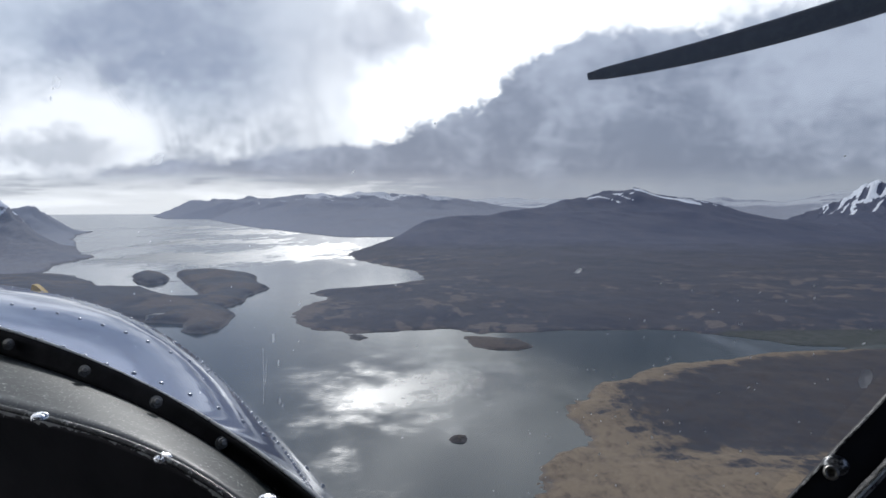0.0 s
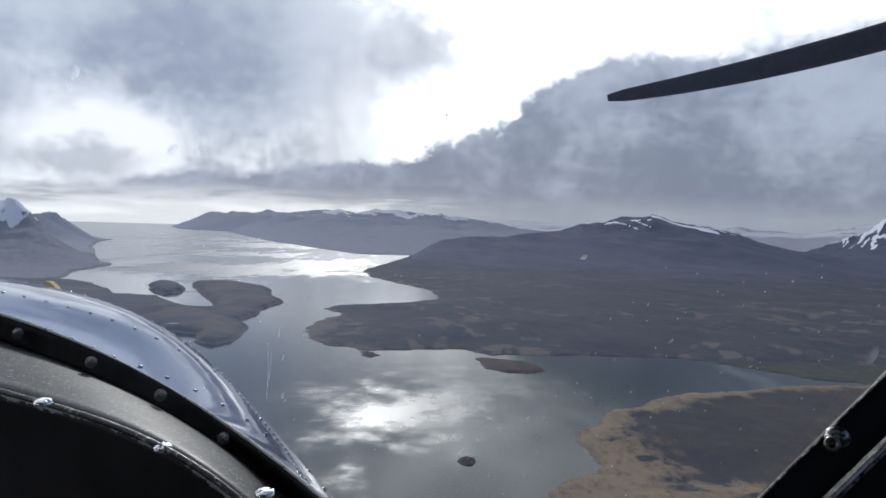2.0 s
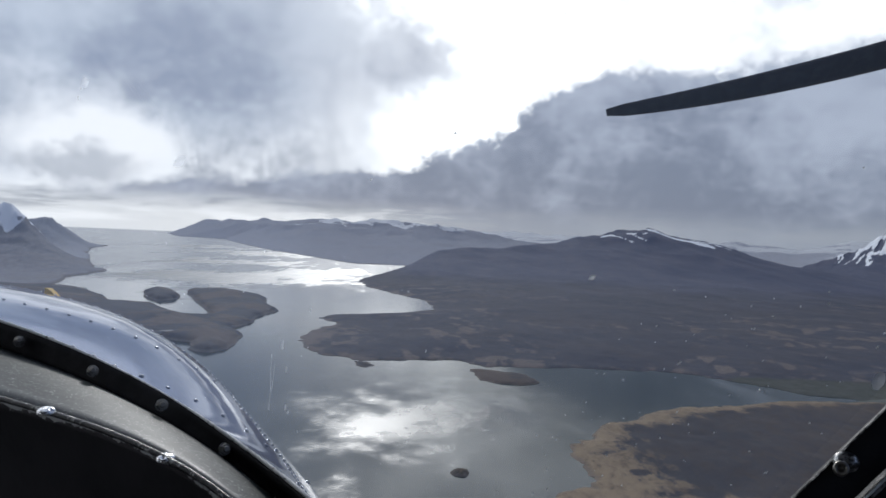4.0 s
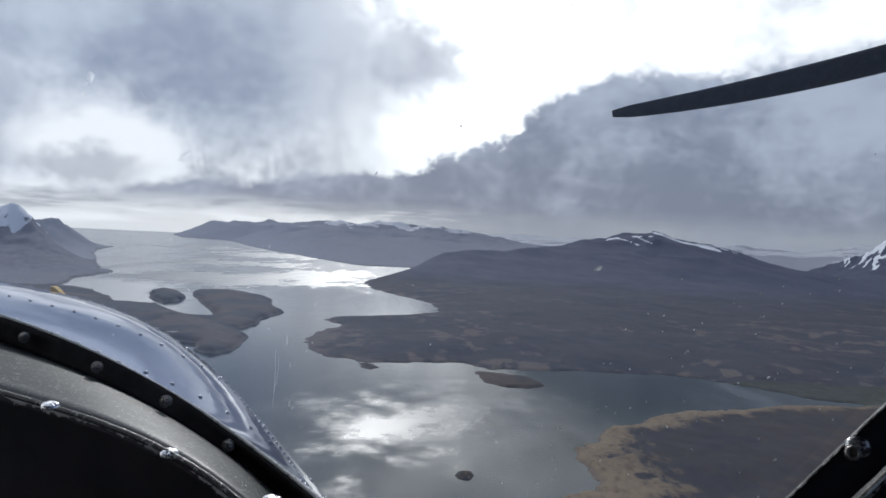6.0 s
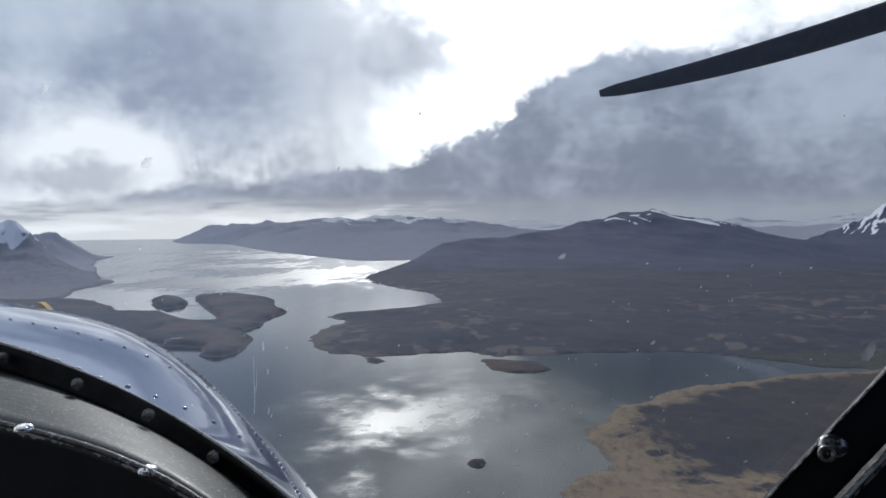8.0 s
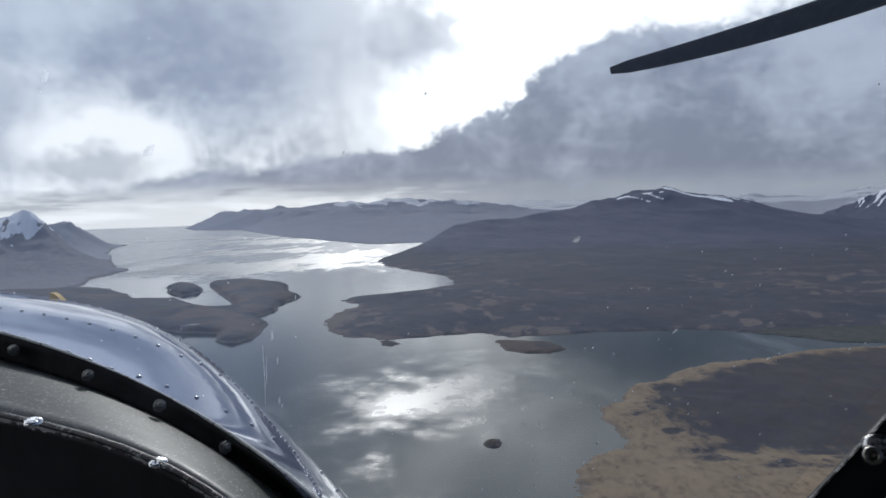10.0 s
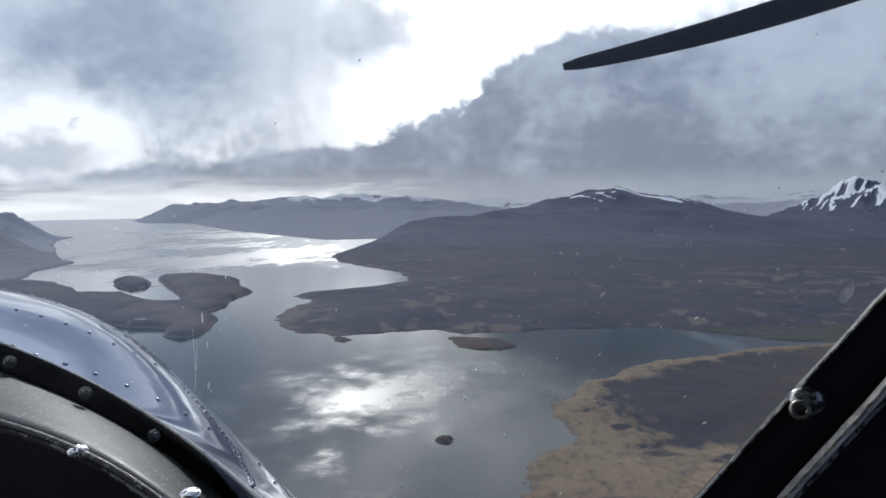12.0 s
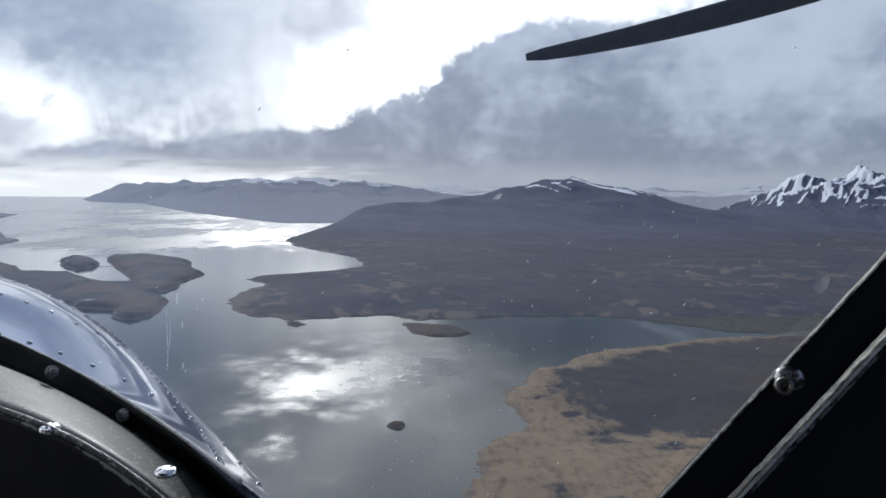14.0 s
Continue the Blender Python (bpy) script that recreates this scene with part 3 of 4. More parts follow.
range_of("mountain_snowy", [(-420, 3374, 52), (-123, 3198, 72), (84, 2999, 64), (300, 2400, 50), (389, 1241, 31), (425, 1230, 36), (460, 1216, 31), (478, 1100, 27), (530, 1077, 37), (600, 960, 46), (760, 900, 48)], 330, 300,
         x, y, M_BACK, "snowy mountains, paled and greyed by haze put into their colour", 0.35, 130, 71, snow_at=(20, 54, -900, 2000))

# ---------------------------------------------------------------- the aircraft
M_SKIN, nt, b = material("polished_skin", 0.13, 0.55, (0.4, 0.47, 0.64))
b.inputs["IOR"].default_value = 1.75
b.inputs["Specular Tint"].default_value = (0.88, 0.92, 1.0, 1)
p = coords(nt)
dirt = noise_at(nt, p, 9, 6, 0.65)
fine = noise_at(nt, p, 160, 3, 0.6)
link(nt, dirt.ss(0.4, 0.75) * 0.08 + 0.035, b.inputs["Roughness"])
nt.links.new(blend(nt, dirt.ss(0.45, 0.8) * 0.5, (0.058, 0.085, 0.185), (0.045, 0.065, 0.13)), b.inputs["Base Color"])
bump(nt, noise_at(nt, p, 6, 2, 0.4) + fine * 0.004, b, 0.006, 0.35)

M_BLACK, nt, b = material("worn_black_paint", 0.42, 0.0, (0.012, 0.012, 0.014))
p = coords(nt)
chips = noise_at(nt, p, 90, 5, 0.7)
link(nt, noise_at(nt, p, 14, 4, 0.6) * 0.3 + 0.25, b.inputs["Roughness"])
nt.links.new(blend(nt, (chips + (noise_at(nt, p, 11, 3, 0.5) - 0.5) * 0.8).ss(0.74, 0.8) * 0.8, (0.018, 0.018, 0.022), (0.26, 0.26, 0.26)), b.inputs["Base Color"])
b.inputs["Specular IOR Level"].default_value = 0.12
bump(nt, chips, b, 0.0006, 0.6)

M_BAND, nt, b = material("black_frame_paint", 0.6, 0.0, (0.006, 0.006, 0.007))
nt.links.new(blend(nt, noise_at(nt, coords(nt), 40, 5, 0.6).ss(0.4, 0.7), (0.005, 0.005, 0.006), (0.013, 0.012, 0.014)), b.inputs["Base Color"])
b.inputs["Specular IOR Level"].default_value = 0.06

M_EDGE, nt, b = material("chipped_edge_metal", 0.6, 0.5, (0.5, 0.5, 0.5))
p = coords(nt)
chips = noise_at(nt, p, 210, 6, 0.75)
nt.links.new(blend(nt, chips.ss(0.56, 0.63), (0.52, 0.52, 0.51), (0.03, 0.03, 0.032)), b.inputs["Base Color"])
b.inputs["Metallic"].default_value = 0.0
b.inputs["Specular IOR Level"].default_value = 0.2
bump(nt, chips, b, 0.0008, 0.7)

M_RIM, nt, b = material("worn_post_rim", 0.55, 0.0, (0.3, 0.3, 0.3))
p = coords(nt)
chips = noise_at(nt, p, 160, 6, 0.75)
nt.links.new(blend(nt, (chips + (noise_at(nt, p, 25, 3, 0.5) - 0.5) * 0.5).ss(0.44, 0.54), (0.24, 0.24, 0.245), (0.02, 0.02, 0.022)), b.inputs["Base Color"])
b.inputs["Specular IOR Level"].default_value = 0.2

M_DASH, nt, b = material("peeling_black_panel_paint", 0.45, 0.0, (0.03, 0.03, 0.03))
p = coords(nt)
flake = noise_at(nt, p, 70, 6, 0.7)
grime = noise_at(nt, p, 8, 5, 0.6)
worn = (flake + (noise_at(nt, p, 9, 3, 0.5, offset=(4, 4, 4)) - 0.5) * 0.5 - attr(nt, "across") * 3.0).ss(0.47, 0.51)
c = blend(nt, grime.ss(0.35, 0.7), (0.017, 0.015, 0.018), (0.036, 0.032, 0.037))
nt.links.new(blend(nt, worn, c, (0.33, 0.33, 0.32)), b.inputs["Base Color"])
link(nt, grime * 0.3 + 0.32, b.inputs["Roughness"])
b.inputs["Specular IOR Level"].default_value = 0.15
bump(nt, flake, b, 0.001, 0.5)

M_RAG, nt, b = material("ragged_black_paint", 0.3, 0.0, (0.02, 0.02, 0.02))
p = coords(nt)
chips = noise_at(nt, p, 130, 6, 0.75)
nt.links.new(blend(nt, chips.ss(0.56, 0.61), (0.018, 0.017, 0.019), (0.36, 0.36, 0.35)), b.inputs["Base Color"])
bump(nt, chips, b, 0.002, 0.8)

M_GREY, nt, b = material("dusty_grey_coaming", 0.4, 0.0, (0.12, 0.125, 0.12))
p = coords(nt)
specks = noise_at(nt, p, 330, 3, 0.6)
smear = noise_at(nt, p, 22, 6, 0.65, stretch=(0.5, 1.6, 1))
smudge = noise_at(nt, p, 60, 6, 0.7, offset=(2, 5, 1))
c = blend(nt, (smear * 0.5 + smudge * 0.5).ss(0.38, 0.64), (0.006, 0.009, 0.009), (0.028, 0.038, 0.036))
# paler lower edge: rubbed paint, with the lip's sheen put into the colour
rub_sheen = attr(nt, "across") + (smear - 0.5) * 0.25 + (specks - 0.5) * 0.12
c = blend(nt, rub_sheen.ss(0.78, 0.94) * 0.7, c, (0.15, 0.152, 0.15))
scuff = noise_at(nt, p, 45, 6, 0.75, stretch=(0.6, 1.4, 1), offset=(7, 1, 3))
c = blend(nt, scuff.ss(0.60, 0.68) * 0.6, c, (0.12, 0.125, 0.12))          # pale scuffs
nt.links.new(blend(nt, specks.ss(0.61, 0.66) * 0.85, c, (0.42, 0.42, 0.4)), b.inputs["Base Color"])
link(nt, smear * 0.35 + 0.30, b.inputs["Roughness"])
b.inputs["Specular IOR Level"].default_value = 0.22
bump(nt, smear + specks * 0.3, b, 0.0012, 0.5)

M_STEEL, nt, b = material("bright_screw_steel", 0.22, 1.0, (0.75, 0.75, 0.76))
p = coords(nt)
link(nt, noise_at(nt, p, 300, 4, 0.6) * 0.2 + 0.16, b.inputs["Roughness"])
M_RIVET, nt, b = material("dull_rivet", 0.3, 0.9, (0.4, 0.44, 0.52))
nt.links.new(blend(nt, noise_at(nt, coords(nt), 300, 3, 0.6), (0.08, 0.085, 0.105), (0.26, 0.28, 0.34)), b.inputs["Base Color"])
M_NUT, nt, b = material("dull_nut_steel", 0.34, 0.8, (0.32, 0.31, 0.29))
p = coords(nt)
nt.links.new(blend(nt, noise_at(nt, p, 120, 4, 0.6).ss(0.5, 0.7), (0.26, 0.245, 0.22), (0.07, 0.062, 0.055)), b.inputs["Base Color"])
M_YELLOW, nt, b = material("yellow_paint", 0.7, 0.0, (0.75, 0.45, 0.03))
p = coords(nt)
nt.links.new(blend(nt, noise_at(nt, p, 40, 4, 0.6).ss(0.5, 0.7), (0.75, 0.45, 0.03), (0.5, 0.3, 0.04)), b.inputs["Base Color"])
M_SEAL, nt, b = material("pale_sealant", 0.5, 0.0, (0.45, 0.5, 0.48))
p = coords(nt)
nt.links.new(blend(nt, noise_at(nt, p, 200, 4, 0.7).ss(0.45, 0.62), (0.86, 0.90, 0.89), (0.5, 0.53, 0.52)), b.inputs["Base Color"])
M_BLADE, nt, b = material("matt_black_blade", 0.55, 0.0, (0.02, 0.02, 0.022))
p = coords(nt)
nt.links.new(blend(nt, noise_at(nt, p, 30, 5, 0.6).ss(0.4, 0.7), (0.016, 0.016, 0.018), (0.035, 0.034, 0.034)), b.inputs["Base Color"])
# unseen shell, its colour raised to bounce light onto the black frames
M_CABIN, nt, b = material("unseen_shell_lining", 0.8, 0.0, (0.03, 0.03, 0.032))
p = coords(nt)
nt.links.new(blend(nt, noise_at(nt, p, 12, 4, 0.6), (0.10, 0.10, 0.107), (0.16, 0.16, 0.168)), b.inputs["Base Color"])

M_PANE = bpy.data.materials.new("hazed_windscreen")
M_PANE.use_nodes = True
nt = M_PANE.node_tree
nt.nodes.clear()
p = coords(nt)
clear = nt.nodes.new("ShaderNodeBsdfTransparent")
clear.inputs[0].default_value = (0.97, 0.975, 0.98, 1)
# blue film: grime on the pane, with the haze over the land put into it
dust_haze = nt.nodes.new("ShaderNodeBsdfTranslucent")
dust_haze.inputs[0].default_value = (0.52, 0.64, 0.90, 1)
film_mix = nt.nodes.new("ShaderNodeMixShader")
smear = noise_at(nt, p, 6, 5, 0.6)
link(nt, smear.ss(0.3, 0.8) * 0.03 + 0.098, film_mix.inputs[0])
nt.links.new(clear.outputs[0], film_mix.inputs[1])
nt.links.new(dust_haze.outputs[0], film_mix.inputs[2])
nt.links.new(film_mix.outputs[0], nt.nodes.new("ShaderNodeOutputMaterial").inputs[0])

aircraft = tagged(new("aircraft"), "old amphibious aircraft with polished riveted nose and black window frame", "aircraft")
aircraft.location = (0, 0, EYE)


def part(name, bm, mat, parent, label="", smooth=True):
    me = bpy.data.meshes.new(name)
    bm.to_mesh(me)
    bm.free()
    me.materials.append(mat)
    if smooth:
        me.polygons.foreach_set("use_smooth", [True] * len(me.polygons))
    ob = new(name, me)
    ob.parent = parent
    return tagged(ob, label)


def bezier(c, u):
    a, b_, c_, d = (Vector(v) for v in c)
    return a * (1 - u) ** 3 + b_ * 3 * u * (1 - u) ** 2 + c_ * 3 * u * u * (1 - u) + d * u ** 3


SIL = [(-0.829, 1.475, -0.125), (-0.403, 1.34, -0.163), (-0.342, 1.179, -0.235), (-0.074, 0.944, -0.384)]
TOP = [(-0.507, 0.884, -0.115), (-0.351, 0.825, -0.139), (-0.238, 0.777, -0.183), (-0.148, 0.673, -0.197)]
MID = [(-0.524, 0.89, -0.144), (-0.378, 0.824, -0.163), (-0.235, 0.748, -0.187), (-0.11, 0.65, -0.24)]
LOW = [(-0.389, 0.67, -0.152), (-0.297, 0.635, -0.162), (-0.202, 0.593, -0.162), (-0.122, 0.55, -0.205)]
LIP = [(-0.403, 0.7, -0.229), (-0.336, 0.668, -0.23), (-0.268, 0.636, -0.211), (-0.196, 0.6, -0.22)]
SEAT = Vector((0.026, 0.032, -0.003))          # usual place of the eye
U0, U1 = -0.35, 1.35          # the rails run on past both ends


def nose_at(u, v):
    """The nose skin: v 0 at the window frame, 1 at the shoulder, 2 down the far side."""
    a, s = bezier(TOP, u), bezier(SIL, u)
    la, ls = (a - SEAT).length, (s - SEAT).length
    away = (s - SEAT) / ls
    c1 = SEAT + away * (la + (ls - la) * 0.3)          # set on the eye's sight line, so the shoulder fits the camera's view
    e = s + away * 0.25 + Vector((0.1, 0, -0.7))
    if v <= 1:
        return a * (1 - v) ** 2 + c1 * 2 * v * (1 - v) + s * v * v
    w = v - 1
    c2 = s + (s - c1) * 0.5
    return s * (1 - w) ** 2 + c2 * 2 * w * (1 - w) + e * w * w


def sheet(fn, nu, nv, u0, u1, v0, v1):
    bm = bmesh.new()
    g = [[bm.verts.new(fn(u0 + (u1 - u0) * i / nu, v0 + (v1 - v0) * j / nv)) for j in range(nv + 1)] for i in range(nu + 1)]
    for i in range(nu):
        for j in range(nv):
            bm.faces.new((g[i][j], g[i + 1][j], g[i + 1][j + 1], g[i][j + 1]))
    return bm


def thicken(ob, t, offset=-1.0):
    m = ob.modifiers.new("thickness", "SOLIDIFY")
    m.thickness, m.offset = t, offset
    return ob


def across(c0, c1, bulge=0.0):
    def fn(u, v):
        q = bezier(c0, u).lerp(bezier(c1, u), v)
        q.z += bulge * 4 * v * (1 - v)
        return q
    return fn


nose = thicken(part("nose_skin", sheet(nose_at, 72, 28, U0, U1, 0, 2), M_SKIN, aircraft, "polished blue-silver riveted metal nose"), 0.002)
nose.modifiers["thickness"].use_rim = False
frame_band = thicken(part("windscreen_frame", sheet(across(TOP, MID), 60, 4, U0, U1, 0.0, 1.0), M_BAND, aircraft, "black bolted windscreen frame band"), 0.004)
coaming = thicken(part("coaming", sheet(across(MID, LOW, 0.004), 60, 8, U0, U1, 0.02, 1.0), M_GREY, aircraft, "dusty grey coaming strip"), 0.003)


coaming.data.attributes.new("across", "FLOAT", "POINT").data.foreach_set("value", [(k % 9) / 8 for k in range(len(coaming.data.vertices))])


def panel_at(u, v):
    q = bezier(LOW, u).lerp(bezier(LIP, u), min(v, 1.0))
    if v > 1:
        q = q + Vector((0.0, 0.03, -0.18)) * (v - 1)
    return q


panel = thicken(part("dash_panel", sheet(panel_at, 60, 30, U0, U1, 0.0, 2.6), M_DASH, aircraft, "black painted panel with a peeling upper edge"), 0.004)
panel.data.attributes.new("across", "FLOAT", "POINT").data.foreach_set("value", [(k % 31) / 30 * 2.6 for k in range(len(panel.data.vertices))])


def tube(fn, u0, u1, n, r, sides=8):
    bm = bmesh.new()
    rings = []
    for i in range(n + 1):
        u = u0 + (u1 - u0) * i / n
        p, q = fn(u), fn(u + 0.01)
        t = (q - p).normalized()
        s = t.cross(Vector((0, 0, 1))).normalized()
        w = s.cross(t)
        rings.append([bm.verts.new(p + (s * math.cos(a) + w * math.sin(a)) * r) for a in (2 * math.pi * k / sides for k in range(sides))])
    for a, b_ in zip(rings, rings[1:]):
        for k in range(sides):
            bm.faces.new((a[k - 1], a[k], b_[k], b_[k - 1]))
    bm.faces.new(rings[0])
    bm.faces.new(rings[-1][::-1])
    bmesh.ops.recalc_face_normals(bm, faces=bm.faces)
    return bm


part("skin_edge", tube(lambda u: bezier(TOP, u) + Vector((0, -0.002, 0.0012)), U0, U1, 60, 0.0017), M_EDGE, frame_band, "bare metal edge of the skin")
part("coaming_edge", tube(lambda u: bezier(LOW, u) + Vector((0, -0.001, 0.001)), U0, U1, 60, 0.0026), M_RAG, coaming, "chipped black paint edge")
part("trim_line", tube(lambda u: bezier(LIP, u), U0, U1, 40, 0.0016), M_NUT, panel, "thin raised trim line")


# rivets and fasteners share meshes
def dome_mesh(name, r, h, mat, rings=3, sides=8):
    bm = bmesh.new()
    last = None
    for k in range(rings):
        a = k / rings * math.pi / 2
        ring = [bm.verts.new((r * math.cos(a) * math.cos(q), r * math.cos(a) * math.sin(q), h * math.sin(a))) for q in (2 * math.pi * i / sides for i in range(sides))]
        if last:
            for i in range(sides):
                bm.faces.new((last[i - 1], last[i], ring[i], ring[i - 1]))
        last = ring
    top = bm.verts.new((0, 0, h))
    for i in range(sides):
        bm.faces.new((last[i - 1], last[i], top))
    me = bpy.data.meshes.new(name)
    bm.to_mesh(me)
    bm.free()
    me.polygons.foreach_set("use_smooth", [True] * len(me.polygons))
    me.materials.append(mat)
    return me


RIVET = dome_mesh("rivet", 0.0026, 0.0012, M_RIVET)


def on_surface(name, me, fn, u, v, parent, spin=0.0, sink=0.0, scale=1.0, toward=None):
    p = fn(u, v)
    n = (fn(u + 0.01, v) - p).cross(fn(u, v + 0.01) - p).normalized()
    if n.dot(-p) < 0:
        n = -n
    if toward is not None:
        n = (n * (1 - toward) - p.normalized() * toward).normalized()
    ob = new(name, me)
    ob.parent = parent
    ob.matrix_basis = Matrix.Translation(p + n * sink) @ n.to_track_quat("Z", "Y").to_matrix().to_4x4() @ pose(0, 0, 0, 0, 0, spin) @ Matrix.Scale(scale, 4)
    return ob


def rivet_row(path, count, scale):
    """Rivets at even steps along a polyline of (u, v) on the nose."""
    fine = [tuple(p[k] + (q[k] - p[k]) * i / 20 for k in (0, 1)) for p, q in zip(path, path[1:]) for i in range(20)] + [path[-1]]
    run = [0.0]
    for p, q in zip(fine, fine[1:]):
        run.append(run[-1] + (nose_at(*q) - nose_at(*p)).length)
    for i in range(count):
        u, v = (float(np.interp(run[-1] * i / (count - 1), run, [f_[k] for f_ in fine])) for k in (0, 1))
        on_surface("rivet", RIVET, nose_at, u, v, nose, scale=scale * random.uniform(0.9, 1.1), sink=0.0004)


random.seed(4)
rivet_row([(-0.05, 0.30), (0.06, 0.315), (0.235, 0.365), (0.42, 0.445), (0.48, 0.485), (0.535, 0.585), (0.58, 0.655)], 12, 1.1)
rivet_row([(0.05, 0.012), (0.40, 0.015), (0.495, 0.055), (0.58, 0.095), (0.655, 0.16), (0.715, 0.235), (0.765, 0.335), (0.805, 0.44)], 12, 1.1)
rivet_row([(0.45, 0.80), (0.54, 0.84), (0.605, 0.80), (0.675, 0.71), (0.755, 0.65), (0.795, 0.61), (0.845, 0.545), (0.915, 0.39), (0.995, 0.25), (1.08, 0.10)], 40, 1.0)
rivet_row([(0.68, 0.92), (0.765, 0.90), (0.83, 0.86), (0.89, 0.72), (0.97, 0.60)], 7, 1.2)
rivet_row([(0.0, 0.88), (0.16, 0.89), (0.295, 0.85), (0.37, 0.82), (0.455, 0.80)], 15, 1.2)


def nut_mesh():
    bm = bmesh.new()
    def ring(r, z, n, rot=0.0):
        return [bm.verts.new((r * math.cos(2 * math.pi * k / n + rot), r * math.sin(2 * math.pi * k / n + rot), z)) for k in range(n)]
    def join(a, b_):
        for k in range(len(a)):
            bm.faces.new((a[k - 1], a[k], b_[k], b_[k - 1]))
    w0, w1 = ring(0.0061, 0.0, 18), ring(0.0061, 0.0010, 18)
    join(w0, w1)
    bm.faces.new(w1)
    h0, h1, h2 = ring(0.0056, 0.0012, 6), ring(0.0056, 0.006, 6), ring(0.0048, 0.0068, 6)
    join(h0, h1), join(h1, h2)
    bm.faces.new(h2)
    b0, b1, b2 = ring(0.0033, 0.0068, 10), ring(0.0033, 0.0105, 10), ring(0.0022, 0.0115, 10)
    join(b0, b1), join(b1, b2)
    bm.faces.new(b2)
    me = bpy.data.meshes.new("nut")
    bm.to_mesh(me)
    bm.free()
    me.materials.append(M_NUT)
    return me


def screw_mesh():
    bm = bmesh.new()
    n, r = 20, 0.0070
    prof = [(r, 0), (r, 0.0012), (r * 0.92, 0.0026), (r * 0.65, 0.0036), (r * 0.3, 0.0041)]
    rings = [[bm.verts.new((q * math.cos(2 * math.pi * k / n), q * math.sin(2 * math.pi * k / n), z - (0.0022 if j >= 3 and k in (0, 10) else 0))) for k in range(n)] for j, (q, z) in enumerate(prof)]
    for a, b_ in zip(rings, rings[1:]):
        for k in range(n):
            bm.faces.new((a[k - 1], a[k], b_[k], b_[k - 1]))
    bm.faces.new(rings[-1])
    me = bpy.data.meshes.new("screw")
    bm.to_mesh(me)
    bm.free()
    me.polygons.foreach_set("use_smooth", [True] * len(me.polygons))
    me.materials.append(M_STEEL)
    return me


NUT, SCREW = nut_mesh(), screw_mesh()


def fasten(name, me, at, facing, parent, spin):
    ob = new(name, me)
    ob.parent = parent
    ob.matrix_basis = Matrix.Translation(at) @ Vector(facing).to_track_quat("Z", "Y").to_matrix().to_4x4() @ pose(0, 0, 0, 0, 0, spin)


for at in ((-0.585, 0.915, -0.087), (-0.461, 0.855, -0.134), (-0.352, 0.797, -0.152), (-0.261, 0.747, -0.172), (-0.187, 0.706, -0.200), (-0.127, 0.665, -0.226)):
    fasten("nut", NUT, at, (0.45, -0.86, 0.25), frame_band, random.uniform(0, 60))
for at in ((-0.45, 0.665, -0.148), (-0.308, 0.623, -0.154), (-0.198, 0.589, -0.177), (-0.112, 0.555, -0.197)):
    fasten("screw", SCREW, at, (0.05, -0.16, 0.98), coaming, random.uniform(20, 160))

# yellow mooring fitting on the bow
bm = bmesh.new()
prof = [(0.0, 0.0), (0.038, 0.0), (0.031, 0.008), (0.020, 0.020), (0.010, 0.028), (0.002, 0.029)]
fr = [bm.verts.new((px, 0, pz)) for px, pz in prof]
bk = [bm.verts.new((px, 0.02, pz)) for px, pz in prof]
bm.faces.new(fr)
bm.faces.new(bk[::-1])
for i in range(len(prof)):
    bm.faces.new((fr[i - 1], fr[i], bk[i], bk[i - 1]))
bmesh.ops.recalc_face_normals(bm, faces=bm.faces)
cleat = part("mooring_cleat", bm, M_YELLOW, aircraft, "small yellow painted bow fitting", False)
cleat.location = (-0.76, 1.47, -0.150)
cleat.scale = (0.8, 0.8, 0.8)

# window post on the right: two dark bars with a pale seal between them
PD = Vector((0.68, 0.0, 0.733))          # along the post
PN = Vector((0.733, 0.0, -0.68))         # across it
P0 = Vector((0.0804, 0.185, -0.0722))


def bar(w0, w1, y0, y1, l0, l1, bev, mat, name, parent, label="", worn=0.00022):
    bm = bmesh.new()
    n = 240
    prof = [(w0 + bev, y0), (w1 - bev, y0), (w1, y0 + bev), (w1, y1), (w0, y1), (w0, y0 + bev)]
    rings = []
    for i in range(n + 1):
        c = P0 + PD * (l0 + (l1 - l0) * i / n)
        rings.append([bm.verts.new(c + PN * (w + random.uniform(-1, 1) * worn) + Vector((0, yy, 0))) for w, yy in prof])
    for a, b_ in zip(rings, rings[1:]):
        for k in range(len(prof)):
            bm.faces.new((a[k - 1], a[k], b_[k], b_[k - 1]))
    bm.faces.new(rings[0])
    bm.faces.new(rings[-1][::-1])
    bmesh.ops.recalc_face_normals(bm, faces=bm.faces)
    return part(name, bm, mat, parent, label)


post = bar(0.0010, 0.0111, 0.0, 0.0013, -0.08, 0.25, 0.0004, M_BLACK, "window_post", aircraft, "black worn window post", 0.00008)
bar(0.0009, 0.0013, -0.0002, 0.0005, -0.08, 0.25, 0.00025, M_RIM, "post_edge", post, "chipped bare edge", 0.00006)
bar(0.0111, 0.0118, -0.0021, -0.0017, -0.08, 0.25, 0.00015, M_SEAL, "seal", post, "pale weathered sealing strip", 0.00004)
side = bar(0.0121, 0.075, -0.0016, 0.003, -0.08, 0.25, 0.001, M_BLACK, "side_frame", aircraft, "black side window frame")
bar(0.0119, 0.0129, -0.0019, -0.0012, -0.08, 0.25, 0.0003, M_RIM, "frame_edge", side, "chipped bare edge", 0.00008)


